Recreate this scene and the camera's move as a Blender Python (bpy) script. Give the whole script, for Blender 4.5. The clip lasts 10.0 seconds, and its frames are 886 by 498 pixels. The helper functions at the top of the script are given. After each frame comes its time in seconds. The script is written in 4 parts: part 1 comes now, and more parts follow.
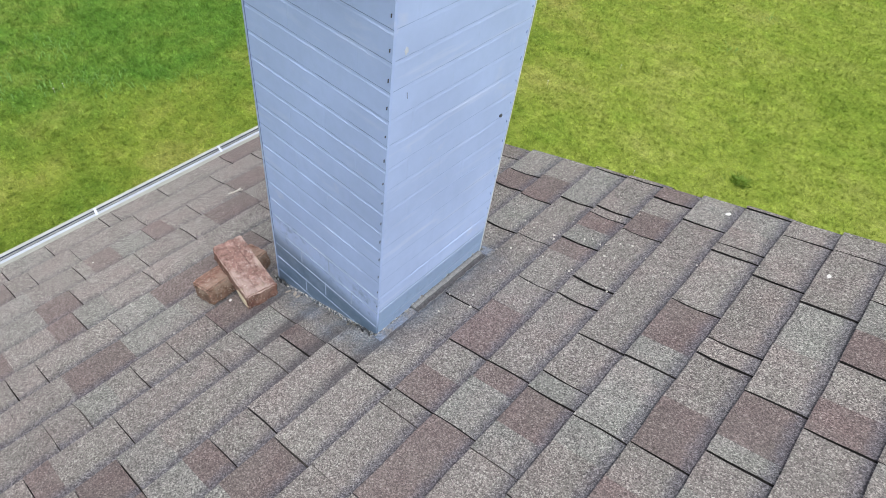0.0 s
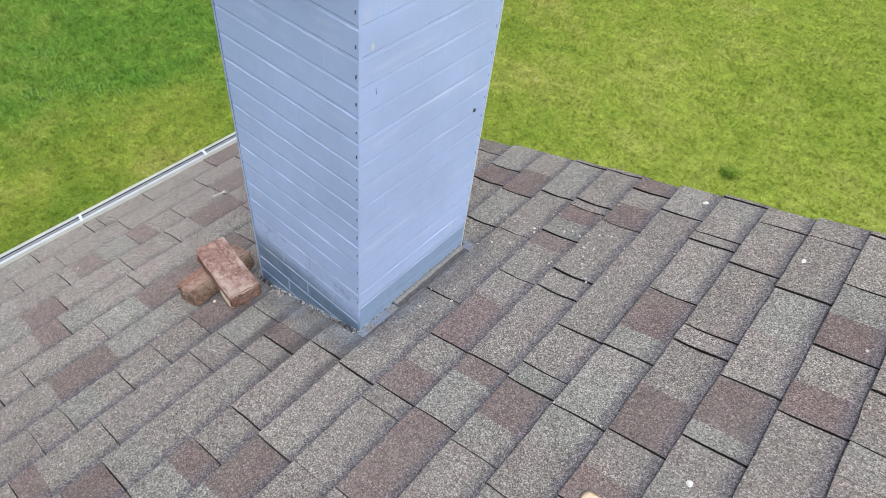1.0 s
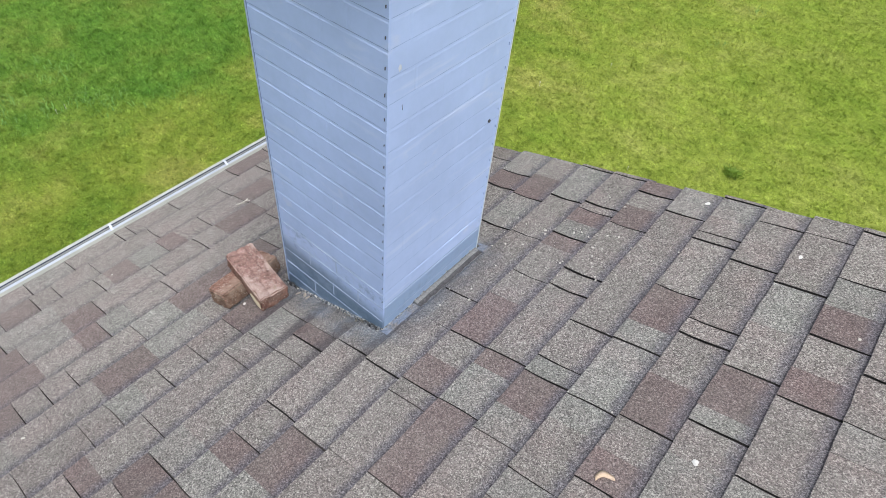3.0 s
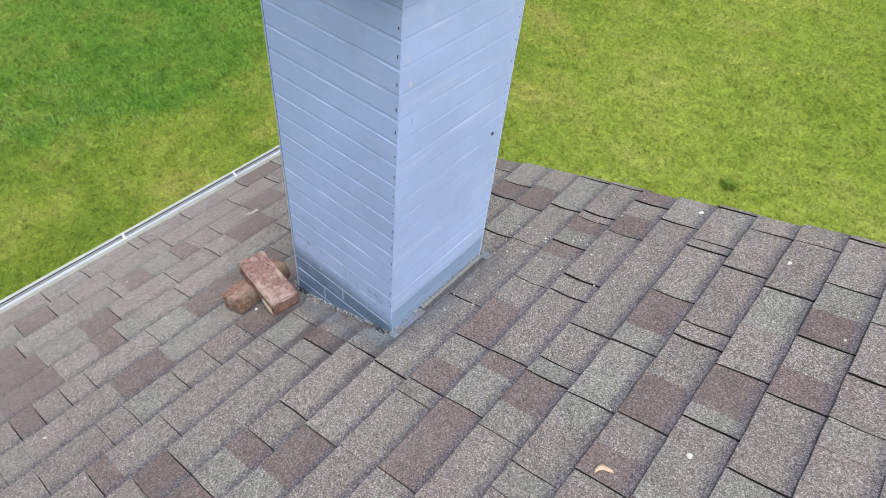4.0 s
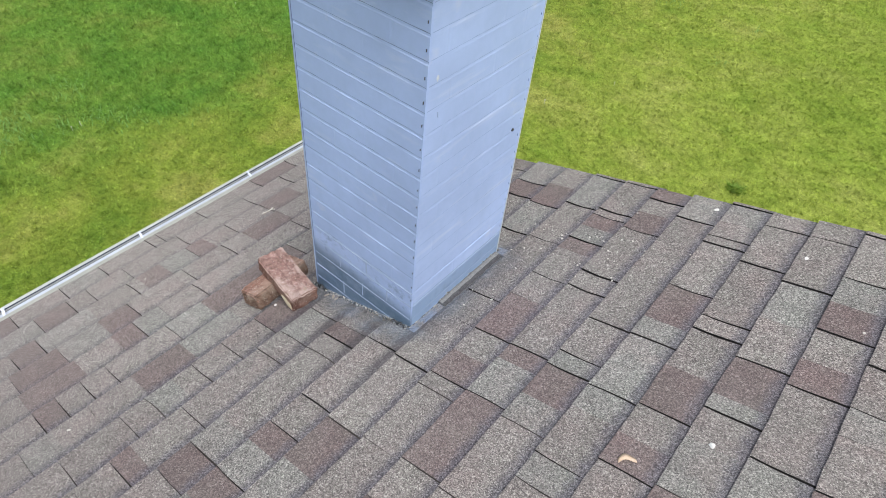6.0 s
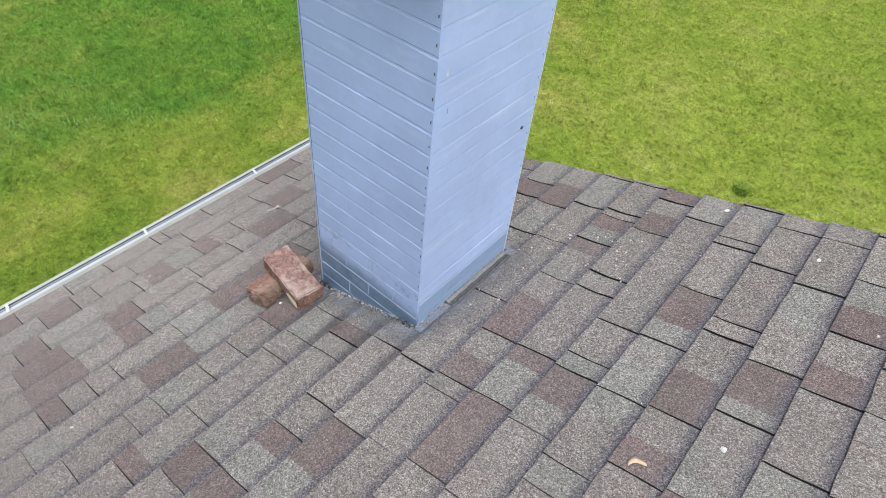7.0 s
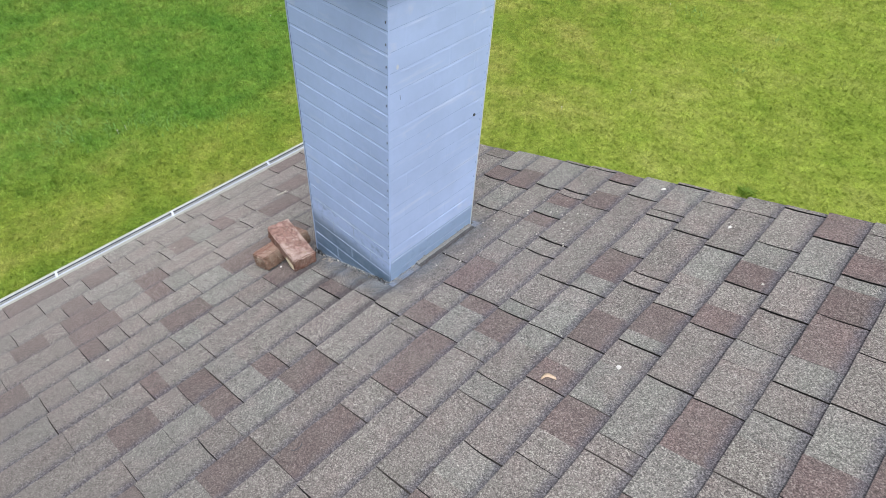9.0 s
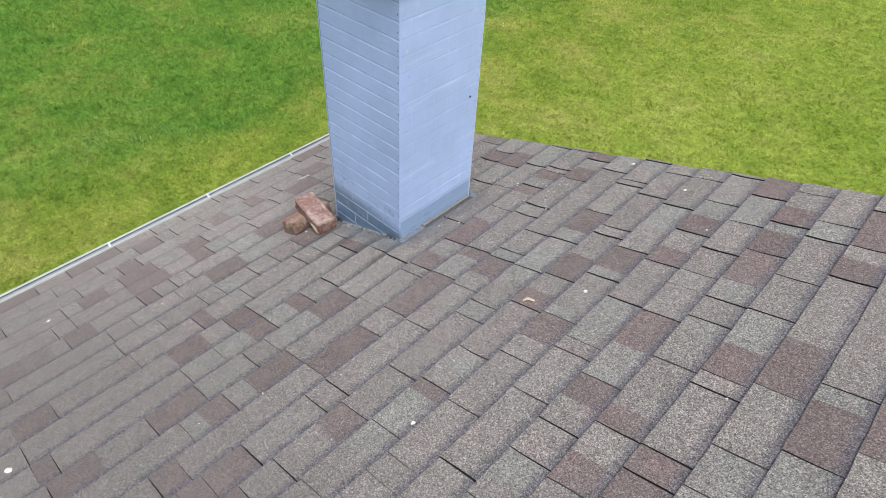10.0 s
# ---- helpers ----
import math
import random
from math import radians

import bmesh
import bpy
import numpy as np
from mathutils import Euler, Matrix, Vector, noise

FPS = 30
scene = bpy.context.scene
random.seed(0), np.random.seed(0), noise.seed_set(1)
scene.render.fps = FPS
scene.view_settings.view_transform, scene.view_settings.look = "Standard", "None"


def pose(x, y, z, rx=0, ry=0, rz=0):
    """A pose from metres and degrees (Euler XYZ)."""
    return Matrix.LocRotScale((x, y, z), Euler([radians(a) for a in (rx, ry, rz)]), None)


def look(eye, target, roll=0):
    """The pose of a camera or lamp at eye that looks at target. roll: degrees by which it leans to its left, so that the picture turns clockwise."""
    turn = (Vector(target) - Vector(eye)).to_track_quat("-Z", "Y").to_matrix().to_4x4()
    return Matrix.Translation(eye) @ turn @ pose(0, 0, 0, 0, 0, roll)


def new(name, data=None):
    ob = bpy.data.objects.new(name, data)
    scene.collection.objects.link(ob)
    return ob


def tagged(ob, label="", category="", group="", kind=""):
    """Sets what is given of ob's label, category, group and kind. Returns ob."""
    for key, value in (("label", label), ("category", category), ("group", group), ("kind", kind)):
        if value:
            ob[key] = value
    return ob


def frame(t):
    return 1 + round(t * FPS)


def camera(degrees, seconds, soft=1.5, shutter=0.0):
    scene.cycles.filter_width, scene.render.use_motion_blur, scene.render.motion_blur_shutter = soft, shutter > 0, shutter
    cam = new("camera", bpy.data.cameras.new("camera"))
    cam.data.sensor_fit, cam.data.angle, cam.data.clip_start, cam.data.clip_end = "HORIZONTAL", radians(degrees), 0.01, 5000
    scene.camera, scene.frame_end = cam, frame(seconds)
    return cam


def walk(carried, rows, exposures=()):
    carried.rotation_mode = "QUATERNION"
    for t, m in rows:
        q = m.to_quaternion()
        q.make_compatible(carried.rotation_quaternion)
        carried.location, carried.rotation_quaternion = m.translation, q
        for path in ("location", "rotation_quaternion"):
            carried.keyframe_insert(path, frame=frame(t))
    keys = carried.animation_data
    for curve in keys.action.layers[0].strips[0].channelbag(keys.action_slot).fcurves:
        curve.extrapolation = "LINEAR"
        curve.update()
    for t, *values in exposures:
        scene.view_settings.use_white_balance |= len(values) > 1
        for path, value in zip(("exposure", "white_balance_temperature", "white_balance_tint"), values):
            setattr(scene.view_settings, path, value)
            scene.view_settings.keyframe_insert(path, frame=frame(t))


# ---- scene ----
cam = camera(71.0, 10.0, 0.85)
PATH = [
    (0, (0.66, -0.674, 1.421), (-0.125, 0.397, -0.074), 7.6),
    (0.5, (0.695, -0.665, 1.422), (-0.085, 0.412, -0.072), 7.1),
    (1, (0.706, -0.66, 1.426), (-0.07, 0.42, -0.068), 6.5),
    (1.5, (0.7, -0.666, 1.429), (-0.073, 0.415, -0.066), 6.2),
    (2, (0.688, -0.691, 1.437), (-0.089, 0.389, -0.057), 6.0),
    (2.5, (0.698, -0.707, 1.455), (-0.083, 0.373, -0.036), 5.8),
    (2.7, (0.709, -0.725, 1.478), (-0.078, 0.353, -0.012), 5.45),
    (3.8, (0.748, -0.788, 1.536), (-0.062, 0.302, 0.068), 4.94),
    (4, (0.751, -0.809, 1.55), (-0.062, 0.29, 0.09), 5.0),
    (4.5, (0.764, -0.843, 1.565), (-0.057, 0.262, 0.115), 4.8),
    (5, (0.763, -0.858, 1.569), (-0.062, 0.254, 0.125), 4.9),
    (5.5, (0.746, -0.873, 1.546), (-0.082, 0.238, 0.104), 4.9),
    (5.7, (0.738, -0.873, 1.544), (-0.088, 0.232, 0.097), 4.83),
    (6.8, (0.734, -0.856, 1.522), (-0.105, 0.243, 0.078), 4.71),
    (7, (0.722, -0.868, 1.522), (-0.115, 0.229, 0.075), 4.9),
    (7.5, (0.733, -0.876, 1.522), (-0.11, 0.213, 0.072), 4.8),
    (8, (0.794, -0.884, 1.535), (-0.054, 0.201, 0.085), 4.6),
    (8.3, (0.871, -0.878, 1.563), (0.011, 0.196, 0.112), 4.08),
    (8.5, (0.947, -0.897, 1.596), (0.064, 0.168, 0.154), 3.53),
    (8.7, (1.001, -0.915, 1.642), (0.104, 0.135, 0.196), 3.09),
    (9, (1.107, -0.999, 1.685), (0.181, 0.053, 0.259), 2.4),
    (9.2, (1.174, -1.055, 1.713), (0.248, -0.007, 0.283), 2.17),
    (9.5, (1.277, -1.164, 1.746), (0.330, -0.109, 0.338), 2.02),
    (9.7, (1.324, -1.231, 1.790), (0.373, -0.170, 0.387), 1.95),
    (10, (1.438, -1.322, 1.795), (0.460, -0.251, 0.420), 1.71),
]
EXPOSURE = [(0.0, 0.92, 6500, 10), (10.0, 0.92, 6500, 10)]
walk(cam, [(t, look(eye, target, roll)) for t, eye, target, roll in PATH], EXPOSURE)

# ---- sky and sun: bright overcast ----
SUN_DIR = Vector((0.50, -0.22, 1.0)).normalized()      # from the place towards the sun
world = bpy.data.worlds.new("overcast_sky")
scene.world = world
world.use_nodes = True
wn = world.node_tree
wn.nodes.clear()
sky = wn.nodes.new("ShaderNodeTexSky")
sky.sky_type, sky.sun_disc = "NISHITA", False
sky.sun_elevation = math.asin(SUN_DIR.z)
sky.sun_rotation = math.atan2(SUN_DIR.x, SUN_DIR.y)
sky.air_density, sky.dust_density, sky.ozone_density = 1.0, 4.0, 1.0
pale = wn.nodes.new("ShaderNodeHueSaturation")
pale.inputs["Saturation"].default_value = 0.30
bgd = wn.nodes.new("ShaderNodeBackground")
bgd.inputs["Strength"].default_value = 0.125
wout = wn.nodes.new("ShaderNodeOutputWorld")
wn.links.new(sky.outputs[0], pale.inputs["Color"])
wn.links.new(pale.outputs[0], bgd.inputs["Color"])
wn.links.new(bgd.outputs[0], wout.inputs["Surface"])
sun_data = bpy.data.lights.new("sun", "SUN")
sun_data.energy, sun_data.angle, sun_data.color = 0.8, radians(40), (1.0, 0.97, 0.93)
sun = new("sun", sun_data)
sun.matrix_world = look((6, -2, 9), Vector((6, -2, 9)) - SUN_DIR)

# ---- roof frame: u up the slope, v along the eave, h off the deck ----
SLOPE = radians(18.0)
CS, SN = math.cos(SLOPE), math.sin(SLOPE)
ROOF = Matrix(((CS, 0, -SN, 0), (0, 1, 0, 0), (SN, 0, CS, 0), (0, 0, 0, 1)))
EXPOSED, FIRST = 0.1286, -0.078                          # course exposure; butt line of course 0
EAVE, RIDGE, RAKE = -1.452, 3.10, 1.008
GROUND = -3.03


def on_roof(u, v, h=0.0):
    return Vector((u * CS - h * SN, v, u * SN + h * CS))


def butt(k):
    """Slope position of a course's lower edge; the lower courses are laid a little wider."""
    return FIRST + EXPOSED * (k + float(np.interp(k, [-12, -10, -9, -5, -2, 0, 5, 14, 40], [-0.50, -0.47, -0.528, -0.40, -0.22, -0.05, 0.0, 0.11, 0.3])))


def swell(u, v):
    """Small unevenness of the deck, and the rise of the shingles over the chimney's flashing."""
    n = noise.noise(Vector((u * 2.3, v * 2.3, 4.0))) * 0.004 + noise.noise(Vector((u * 9, v * 7, 1.0))) * 0.0012
    return n + 0.0055 * math.exp(-((u - 0.0) / 0.20) ** 2 - ((v + 0.11) / 0.12) ** 2)


# ---- mesh and material helpers ----
def part(name, bm, material, parent=None, label="", smooth=False):
    """Links a bmesh as one mesh object under a thing or a part."""
    me = bpy.data.meshes.new(name)
    bm.normal_update()
    bm.to_mesh(me)
    bm.free()
    if smooth:
        me.shade_smooth()
    for m in material if isinstance(material, (list, tuple)) else [material]:
        me.materials.append(m)
    ob = new(name, me)
    if parent is not None:
        ob.parent = parent
        ob.matrix_parent_inverse = parent.matrix_world.inverted()
    if label:
        ob["label"] = label
    return ob


def thing(name, label, category, at=(0, 0, 0), group="", kind=""):
    ob = new(name)
    ob.empty_display_size = 0.05
    ob.location = at
    ob.matrix_world = Matrix.Translation(at)
    return tagged(ob, label, category, group, kind)


def add_box(bm, m, sx, sy, sz, bevel=0.0):
    """A box of these sizes centred on the pose m."""
    vs = bmesh.ops.create_cube(bm, size=1.0, matrix=m @ Matrix.Diagonal((sx, sy, sz, 1)))["verts"]
    if bevel:
        es = {e for v in vs for e in v.link_edges}
        bmesh.ops.bevel(bm, geom=list(es), offset=bevel, segments=2, affect="EDGES")
    return bm


def box(m, sx, sy, sz, bevel=0.0):
    return add_box(bmesh.new(), m, sx, sy, sz, bevel)


def prism(outline, y0, y1):
    """A closed outline of (x, z) pairs swept from y0 to y1."""
    bm = bmesh.new()
    a = [bm.verts.new((x, y0, z)) for x, z in outline]
    b = [bm.verts.new((x, y1, z)) for x, z in outline]
    n = len(outline)
    for i in range(n):
        bm.faces.new((a[i], a[(i + 1) % n], b[(i + 1) % n], b[i]))
    bm.faces.new(a[::-1])
    bm.faces.new(b)
    bmesh.ops.recalc_face_normals(bm, faces=bm.faces)
    return bm


def tube(points, radius, sides=6):
    """A round wire along some points, as a bmesh."""
    bm = bmesh.new()
    rings = []
    pts = [Vector(p) for p in points]
    for i, p in enumerate(pts):
        d = (pts[min(i + 1, len(pts) - 1)] - pts[max(i - 1, 0)]).normalized()
        x = d.orthogonal().normalized()
        y = d.cross(x)
        rings.append([bm.verts.new(p + radius * (x * math.cos(a) + y * math.sin(a))) for a in (2 * math.pi * s / sides for s in range(sides))])
    for r, q in zip(rings, rings[1:]):
        for s in range(sides):
            bm.faces.new((r[s], r[(s + 1) % sides], q[(s + 1) % sides], q[s]))
    bm.faces.new(rings[0][::-1])
    bm.faces.new(rings[-1])
    bmesh.ops.recalc_face_normals(bm, faces=bm.faces)
    return bm


def lump(centre, size, seed, squash=0.5, detail=2):
    """A small irregular pebble-like mass."""
    bm = bmesh.new()
    bmesh.ops.create_icosphere(bm, subdivisions=detail, radius=size)
    for v in bm.verts:
        v.co *= 1 + 0.45 * noise.noise(v.co / size * 1.3 + Vector((seed * 3.1, seed, 0)))
        v.co.z *= squash
    bm.transform(Matrix.Translation(centre) @ ROOF.to_3x3().to_4x4())
    return bm


class Nodes:
    """Short writing for a material's nodes."""

    def __init__(self, name):
        self.m = bpy.data.materials.new(name)
        self.m.use_nodes = True
        self.t = self.m.node_tree
        self.bsdf = self.t.nodes["Principled BSDF"]
        self.pos = self.add("ShaderNodeTexCoord").outputs["Object"]

    def add(self, kind):
        return self.t.nodes.new(kind)

    def smooth_range(self, value, low, high):
        n = self.add("ShaderNodeMapRange")
        n.interpolation_type = "SMOOTHSTEP"
        self.put(n.inputs["Value"], value)
        n.inputs["From Min"].default_value, n.inputs["From Max"].default_value = low, high
        return n.outputs[0]

    def put(self, socket, value):
        if isinstance(value, bpy.types.NodeSocket):
            self.t.links.new(value, socket)
        else:
            socket.default_value = value if not isinstance(value, tuple) or len(value) != 3 or socket.type != "RGBA" else (*value, 1)

    def noise(self, scale, detail=4.0, rough=0.55, vector=None, stretch=None):
        n = self.add("ShaderNodeTexNoise")
        v = vector or self.pos
        if stretch:
            mp = self.add("ShaderNodeMapping")
            self.put(mp.inputs["Vector"], v)
            mp.inputs["Scale"].default_value = stretch
            v = mp.outputs[0]
        self.put(n.inputs["Vector"], v)
        n.inputs["Scale"].default_value, n.inputs["Detail"].default_value, n.inputs["Roughness"].default_value = scale, detail, rough
        return n.outputs["Fac"]

    def cells(self, scale, out="Color", feature="F1"):
        n = self.add("ShaderNodeTexVoronoi")
        n.feature = feature
        self.put(n.inputs["Vector"], self.pos)
        n.inputs["Scale"].default_value = scale
        return n.outputs[out]

    def ramp(self, fac, *stops, step=False):
        n = self.add("ShaderNodeValToRGB")
        n.color_ramp.interpolation = "CONSTANT" if step else "LINEAR"
        es = n.color_ramp.elements
        while len(es) < len(stops):
            es.new(0.5)
        for e, (p, c) in zip(es, stops):
            e.position = p
            e.color = (c, c, c, 1) if isinstance(c, (int, float)) else (*c, 1)
        self.put(n.inputs[0], fac)
        return n.outputs[0]

    def mix(self, fac, a, b, blend="MIX"):
        n = self.add("ShaderNodeMix")
        n.data_type, n.blend_type = "RGBA", blend
        self.put(n.inputs[0], fac)
        self.put(n.inputs[6], a)
        self.put(n.inputs[7], b)
        return n.outputs[2]

    def math(self, op, a, b=0.0, c=0.0, clamp=False):
        n = self.add("ShaderNodeMath")
        n.operation, n.use_clamp = op, clamp
        for s, v in zip(n.inputs, (a, b, c)):
            self.put(s, v)
        return n.outputs[0]

    def axis(self, which, vector=None):
        n = self.add("ShaderNodeSeparateXYZ")
        self.put(n.inputs[0], vector or self.pos)
        return n.outputs["XYZ".index(which)]

    def bump(self, height, strength, distance, under=None):
        n = self.add("ShaderNodeBump")
        n.inputs["Strength"].default_value, n.inputs["Distance"].default_value = strength, distance
        self.put(n.inputs["Height"], height)
        if under:
            self.put(n.inputs["Normal"], under)
        return n.outputs[0]

    def done(self, colour, rough=0.8, normal=None, metal=0.0, spec=None):
        self.put(self.bsdf.inputs["Base Color"], colour)
        self.put(self.bsdf.inputs["Roughness"], rough)
        self.put(self.bsdf.inputs["Metallic"], metal)
        if spec is not None:
            self.put(self.bsdf.inputs["Specular IOR Level"], spec)
        if normal:
            self.put(self.bsdf.inputs["Normal"], normal)
        return self.m


def shingle_material(name, body, dark, light, spark):
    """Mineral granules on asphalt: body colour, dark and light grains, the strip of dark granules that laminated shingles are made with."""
    s = Nodes(name)
    grain = s.axis("X", s.cells(460))
    coarse = s.math("ADD", s.math("MULTIPLY", s.axis("X", s.cells(290)), 0.85), s.math("MULTIPLY", s.noise(110, 3, 0.7), 0.15))
    mixed = s.math("ADD", s.math("MULTIPLY", grain, 0.64), s.math("MULTIPLY", coarse, 0.36))
    col = s.ramp(mixed, (0.08, dark), (0.28, tuple(0.54 * c for c in body)), (0.46, tuple(0.95 * c for c in body)), (0.65, tuple(1.20 * c for c in body)), (0.75, light), (0.86, spark))
    # granules lie in loose clusters
    col = s.mix(1.0, col, s.ramp(s.noise(125, 2, 0.75), (0.33, 0.87), (0.50, 1.0), (0.68, 1.16)), "MULTIPLY")
    blotch = s.noise(16, 5, 0.62)
    own = s.add("ShaderNodeObjectInfo").outputs["Random"]
    isl = s.add("ShaderNodeNewGeometry").outputs["Random Per Island"]
    vary = s.math("ADD", s.math("MULTIPLY", own, 0.16), s.math("ADD", s.math("MULTIPLY", isl, 0.12), s.math("MULTIPLY", blotch, 0.46)))
    col = s.mix(1.0, col, s.ramp(vary, (0.10, 0.735), (0.62, 1.285)), "MULTIPLY")
    wash = s.noise(2.1, 3, 0.5)
    col = s.mix(s.math("MULTIPLY", s.ramp(wash, (0.40, 0.0), (0.70, 1.0)), 0.22), col, (0.232, 0.215, 0.207))
    # olive and ochre cast where algae or dust has settled
    cast = s.noise(7.5, 4, 0.65)
    col = s.mix(1.0, col, s.ramp(cast, (0.34, (1.03, 0.985, 0.985)), (0.48, 1.0), (0.62, (0.975, 1.005, 0.985))), "MULTIPLY")
    # brightness put into the colour: lighter towards the eave, darker away from the chimney
    drift = s.math("MULTIPLY", s.math("SUBTRACT", s.noise(1.7, 3, 0.6), 0.5), 0.5)
    eaveward = s.smooth_range(s.math("ADD", s.axis("X"), drift), -1.15, -0.22)
    col = s.mix(s.ramp(eaveward, (0.0, 0.22), (1.0, 0.0)), col, (0.206, 0.182, 0.172))
    col = s.mix(1.0, col, s.ramp(eaveward, (0.0, 1.19), (1.0, 0.96)), "MULTIPLY")
    along = s.smooth_range(s.math("ADD", s.axis("Y"), drift), -1.45, -0.25)
    col = s.mix(s.ramp(along, (0.0, 0.40), (1.0, 0.0)), col, (0.192, 0.173, 0.169))
    col = s.mix(1.0, col, s.ramp(along, (0.0, 0.90), (1.0, 1.0)), "MULTIPLY")
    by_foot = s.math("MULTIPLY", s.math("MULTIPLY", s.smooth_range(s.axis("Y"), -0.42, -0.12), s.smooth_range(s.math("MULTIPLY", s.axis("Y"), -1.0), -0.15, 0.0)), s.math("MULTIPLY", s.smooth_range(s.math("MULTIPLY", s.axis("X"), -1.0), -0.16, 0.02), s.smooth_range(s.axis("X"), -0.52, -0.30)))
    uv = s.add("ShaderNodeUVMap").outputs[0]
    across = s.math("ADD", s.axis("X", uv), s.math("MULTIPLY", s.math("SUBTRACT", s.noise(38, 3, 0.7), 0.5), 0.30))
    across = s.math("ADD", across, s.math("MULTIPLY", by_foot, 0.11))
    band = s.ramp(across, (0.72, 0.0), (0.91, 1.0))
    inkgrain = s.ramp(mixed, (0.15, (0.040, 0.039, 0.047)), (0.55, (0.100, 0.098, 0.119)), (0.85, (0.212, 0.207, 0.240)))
    # band darker beside the chimney's foot
    band_dark = s.mix(s.math("MULTIPLY", by_foot, 0.75), inkgrain, (0.058, 0.052, 0.054))
    # band fainter towards the eave
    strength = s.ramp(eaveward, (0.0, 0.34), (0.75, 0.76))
    col = s.mix(s.math("MULTIPLY", band, strength), col, band_dark)
    # old overspray of the chimney's paint on the shingles round its foot
    away = [s.math("MAXIMUM", s.math("SUBTRACT", s.math("ABSOLUTE", s.math("SUBTRACT", s.axis(a), c)), r), 0.0) for a, c, r in (("X", -0.200, 0.205), ("Y", 0.195, 0.222))]
    foot = s.math("ADD", s.math("ADD", away[0], away[1]), s.math("MULTIPLY", s.math("SUBTRACT", s.noise(14, 4, 0.65), 0.5), 0.12))
    spray = s.math("SUBTRACT", 1.0, s.smooth_range(foot, 0.015, 0.115))
    mist = s.mix(s.ramp(s.noise(9, 3, 0.6), (0.42, 0.0), (0.58, 1.0)), s.ramp(mixed, (0.2, (0.072, 0.076, 0.082)), (0.8, (0.175, 0.182, 0.192))), s.ramp(mixed, (0.2, (0.088, 0.112, 0.145)), (0.8, (0.205, 0.250, 0.315))))
    col = s.mix(s.math("MULTIPLY", spray, 0.58), col, mist)
    # darker over the courses just upslope of the foot
    near_front = s.math("MULTIPLY", s.math("SUBTRACT", 1.0, s.smooth_range(s.math("ADD", foot, s.math("MULTIPLY", s.math("SUBTRACT", s.noise(30, 4, 0.7), 0.5), 0.12)), 0.03, 0.16)), s.smooth_range(s.axis("X"), 0.0, 0.03))
    col = s.mix(s.math("MULTIPLY", near_front, 0.30), col, (0.072, 0.070, 0.078))
    n = s.bump(mixed, 0.7, 0.0016)
    n = s.bump(s.noise(60, 3), 0.25, 0.002, n)
    return s.done(col, 0.95, n, spec=0.25)


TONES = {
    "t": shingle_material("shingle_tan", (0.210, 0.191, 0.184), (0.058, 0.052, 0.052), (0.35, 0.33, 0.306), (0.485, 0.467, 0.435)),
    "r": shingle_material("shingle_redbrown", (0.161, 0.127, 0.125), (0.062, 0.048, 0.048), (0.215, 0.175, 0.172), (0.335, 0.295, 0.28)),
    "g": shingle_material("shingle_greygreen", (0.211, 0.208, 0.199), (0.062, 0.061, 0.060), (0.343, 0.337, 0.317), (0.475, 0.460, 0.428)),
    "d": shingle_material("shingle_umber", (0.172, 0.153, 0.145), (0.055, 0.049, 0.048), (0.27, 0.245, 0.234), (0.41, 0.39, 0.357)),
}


def asphalt():
    s = Nodes("asphalt_underlay")
    return s.done(s.ramp(s.noise(300), (0.3, (0.010, 0.010, 0.011)), (0.7, (0.035, 0.033, 0.033))), 0.95, s.bump(s.noise(400), 0.4, 0.001), spec=0.2)


def painted_metal(name, base, chip, stain, waves):
    """Sheet siding under old thick pale blue paint: rubbed spots, dirt, soft waviness."""
    s = Nodes(name)
    big, fine = s.noise(3.2, 4, 0.55), s.noise(46, 5, 0.65)
    col = s.mix(s.ramp(big, (0.35, 0.0), (0.68, 1.0)), tuple(0.90 * c for c in base), tuple(min(1, 1.06 * c) for c in base))
    col = s.mix(s.math("MULTIPLY", s.ramp(fine, (0.42, 0.0), (0.75, 1.0)), 0.16), col, stain)
    streak = s.noise(6, 4, 0.55, stretch=(1.0, 0.40, 4.5))
    col = s.mix(s.math("MULTIPLY", s.ramp(streak, (0.57, 0.0), (0.74, 1.0)), 0.40), col, chip)
    rub = s.math("MULTIPLY", s.ramp(s.noise(9.5, 4, 0.6), (0.62, 0.0), (0.76, 1.0)), 0.28)
    col = s.mix(rub, col, (0.64, 0.63, 0.62))
    n = s.bump(s.noise(5.0, 3, 0.5, stretch=(1, 1, 1.6)), 0.5, waves)
    n = s.bump(s.noise(140, 4), 0.12, 0.0006, n)
    return s.done(col, s.ramp(fine, (0.3, 0.42), (0.7, 0.60)), n, spec=0.45)


BLUE = (0.342, 0.454, 0.722)
PAINT_SIDE = painted_metal("pale_blue_paint", BLUE, (0.50, 0.58, 0.74), (0.27, 0.36, 0.50), 0.005)
PAINT_FRONT = painted_metal("pale_blue_paint_rubbed", (0.352, 0.463, 0.712), (0.60, 0.66, 0.76), (0.29, 0.385, 0.55), 0.008)


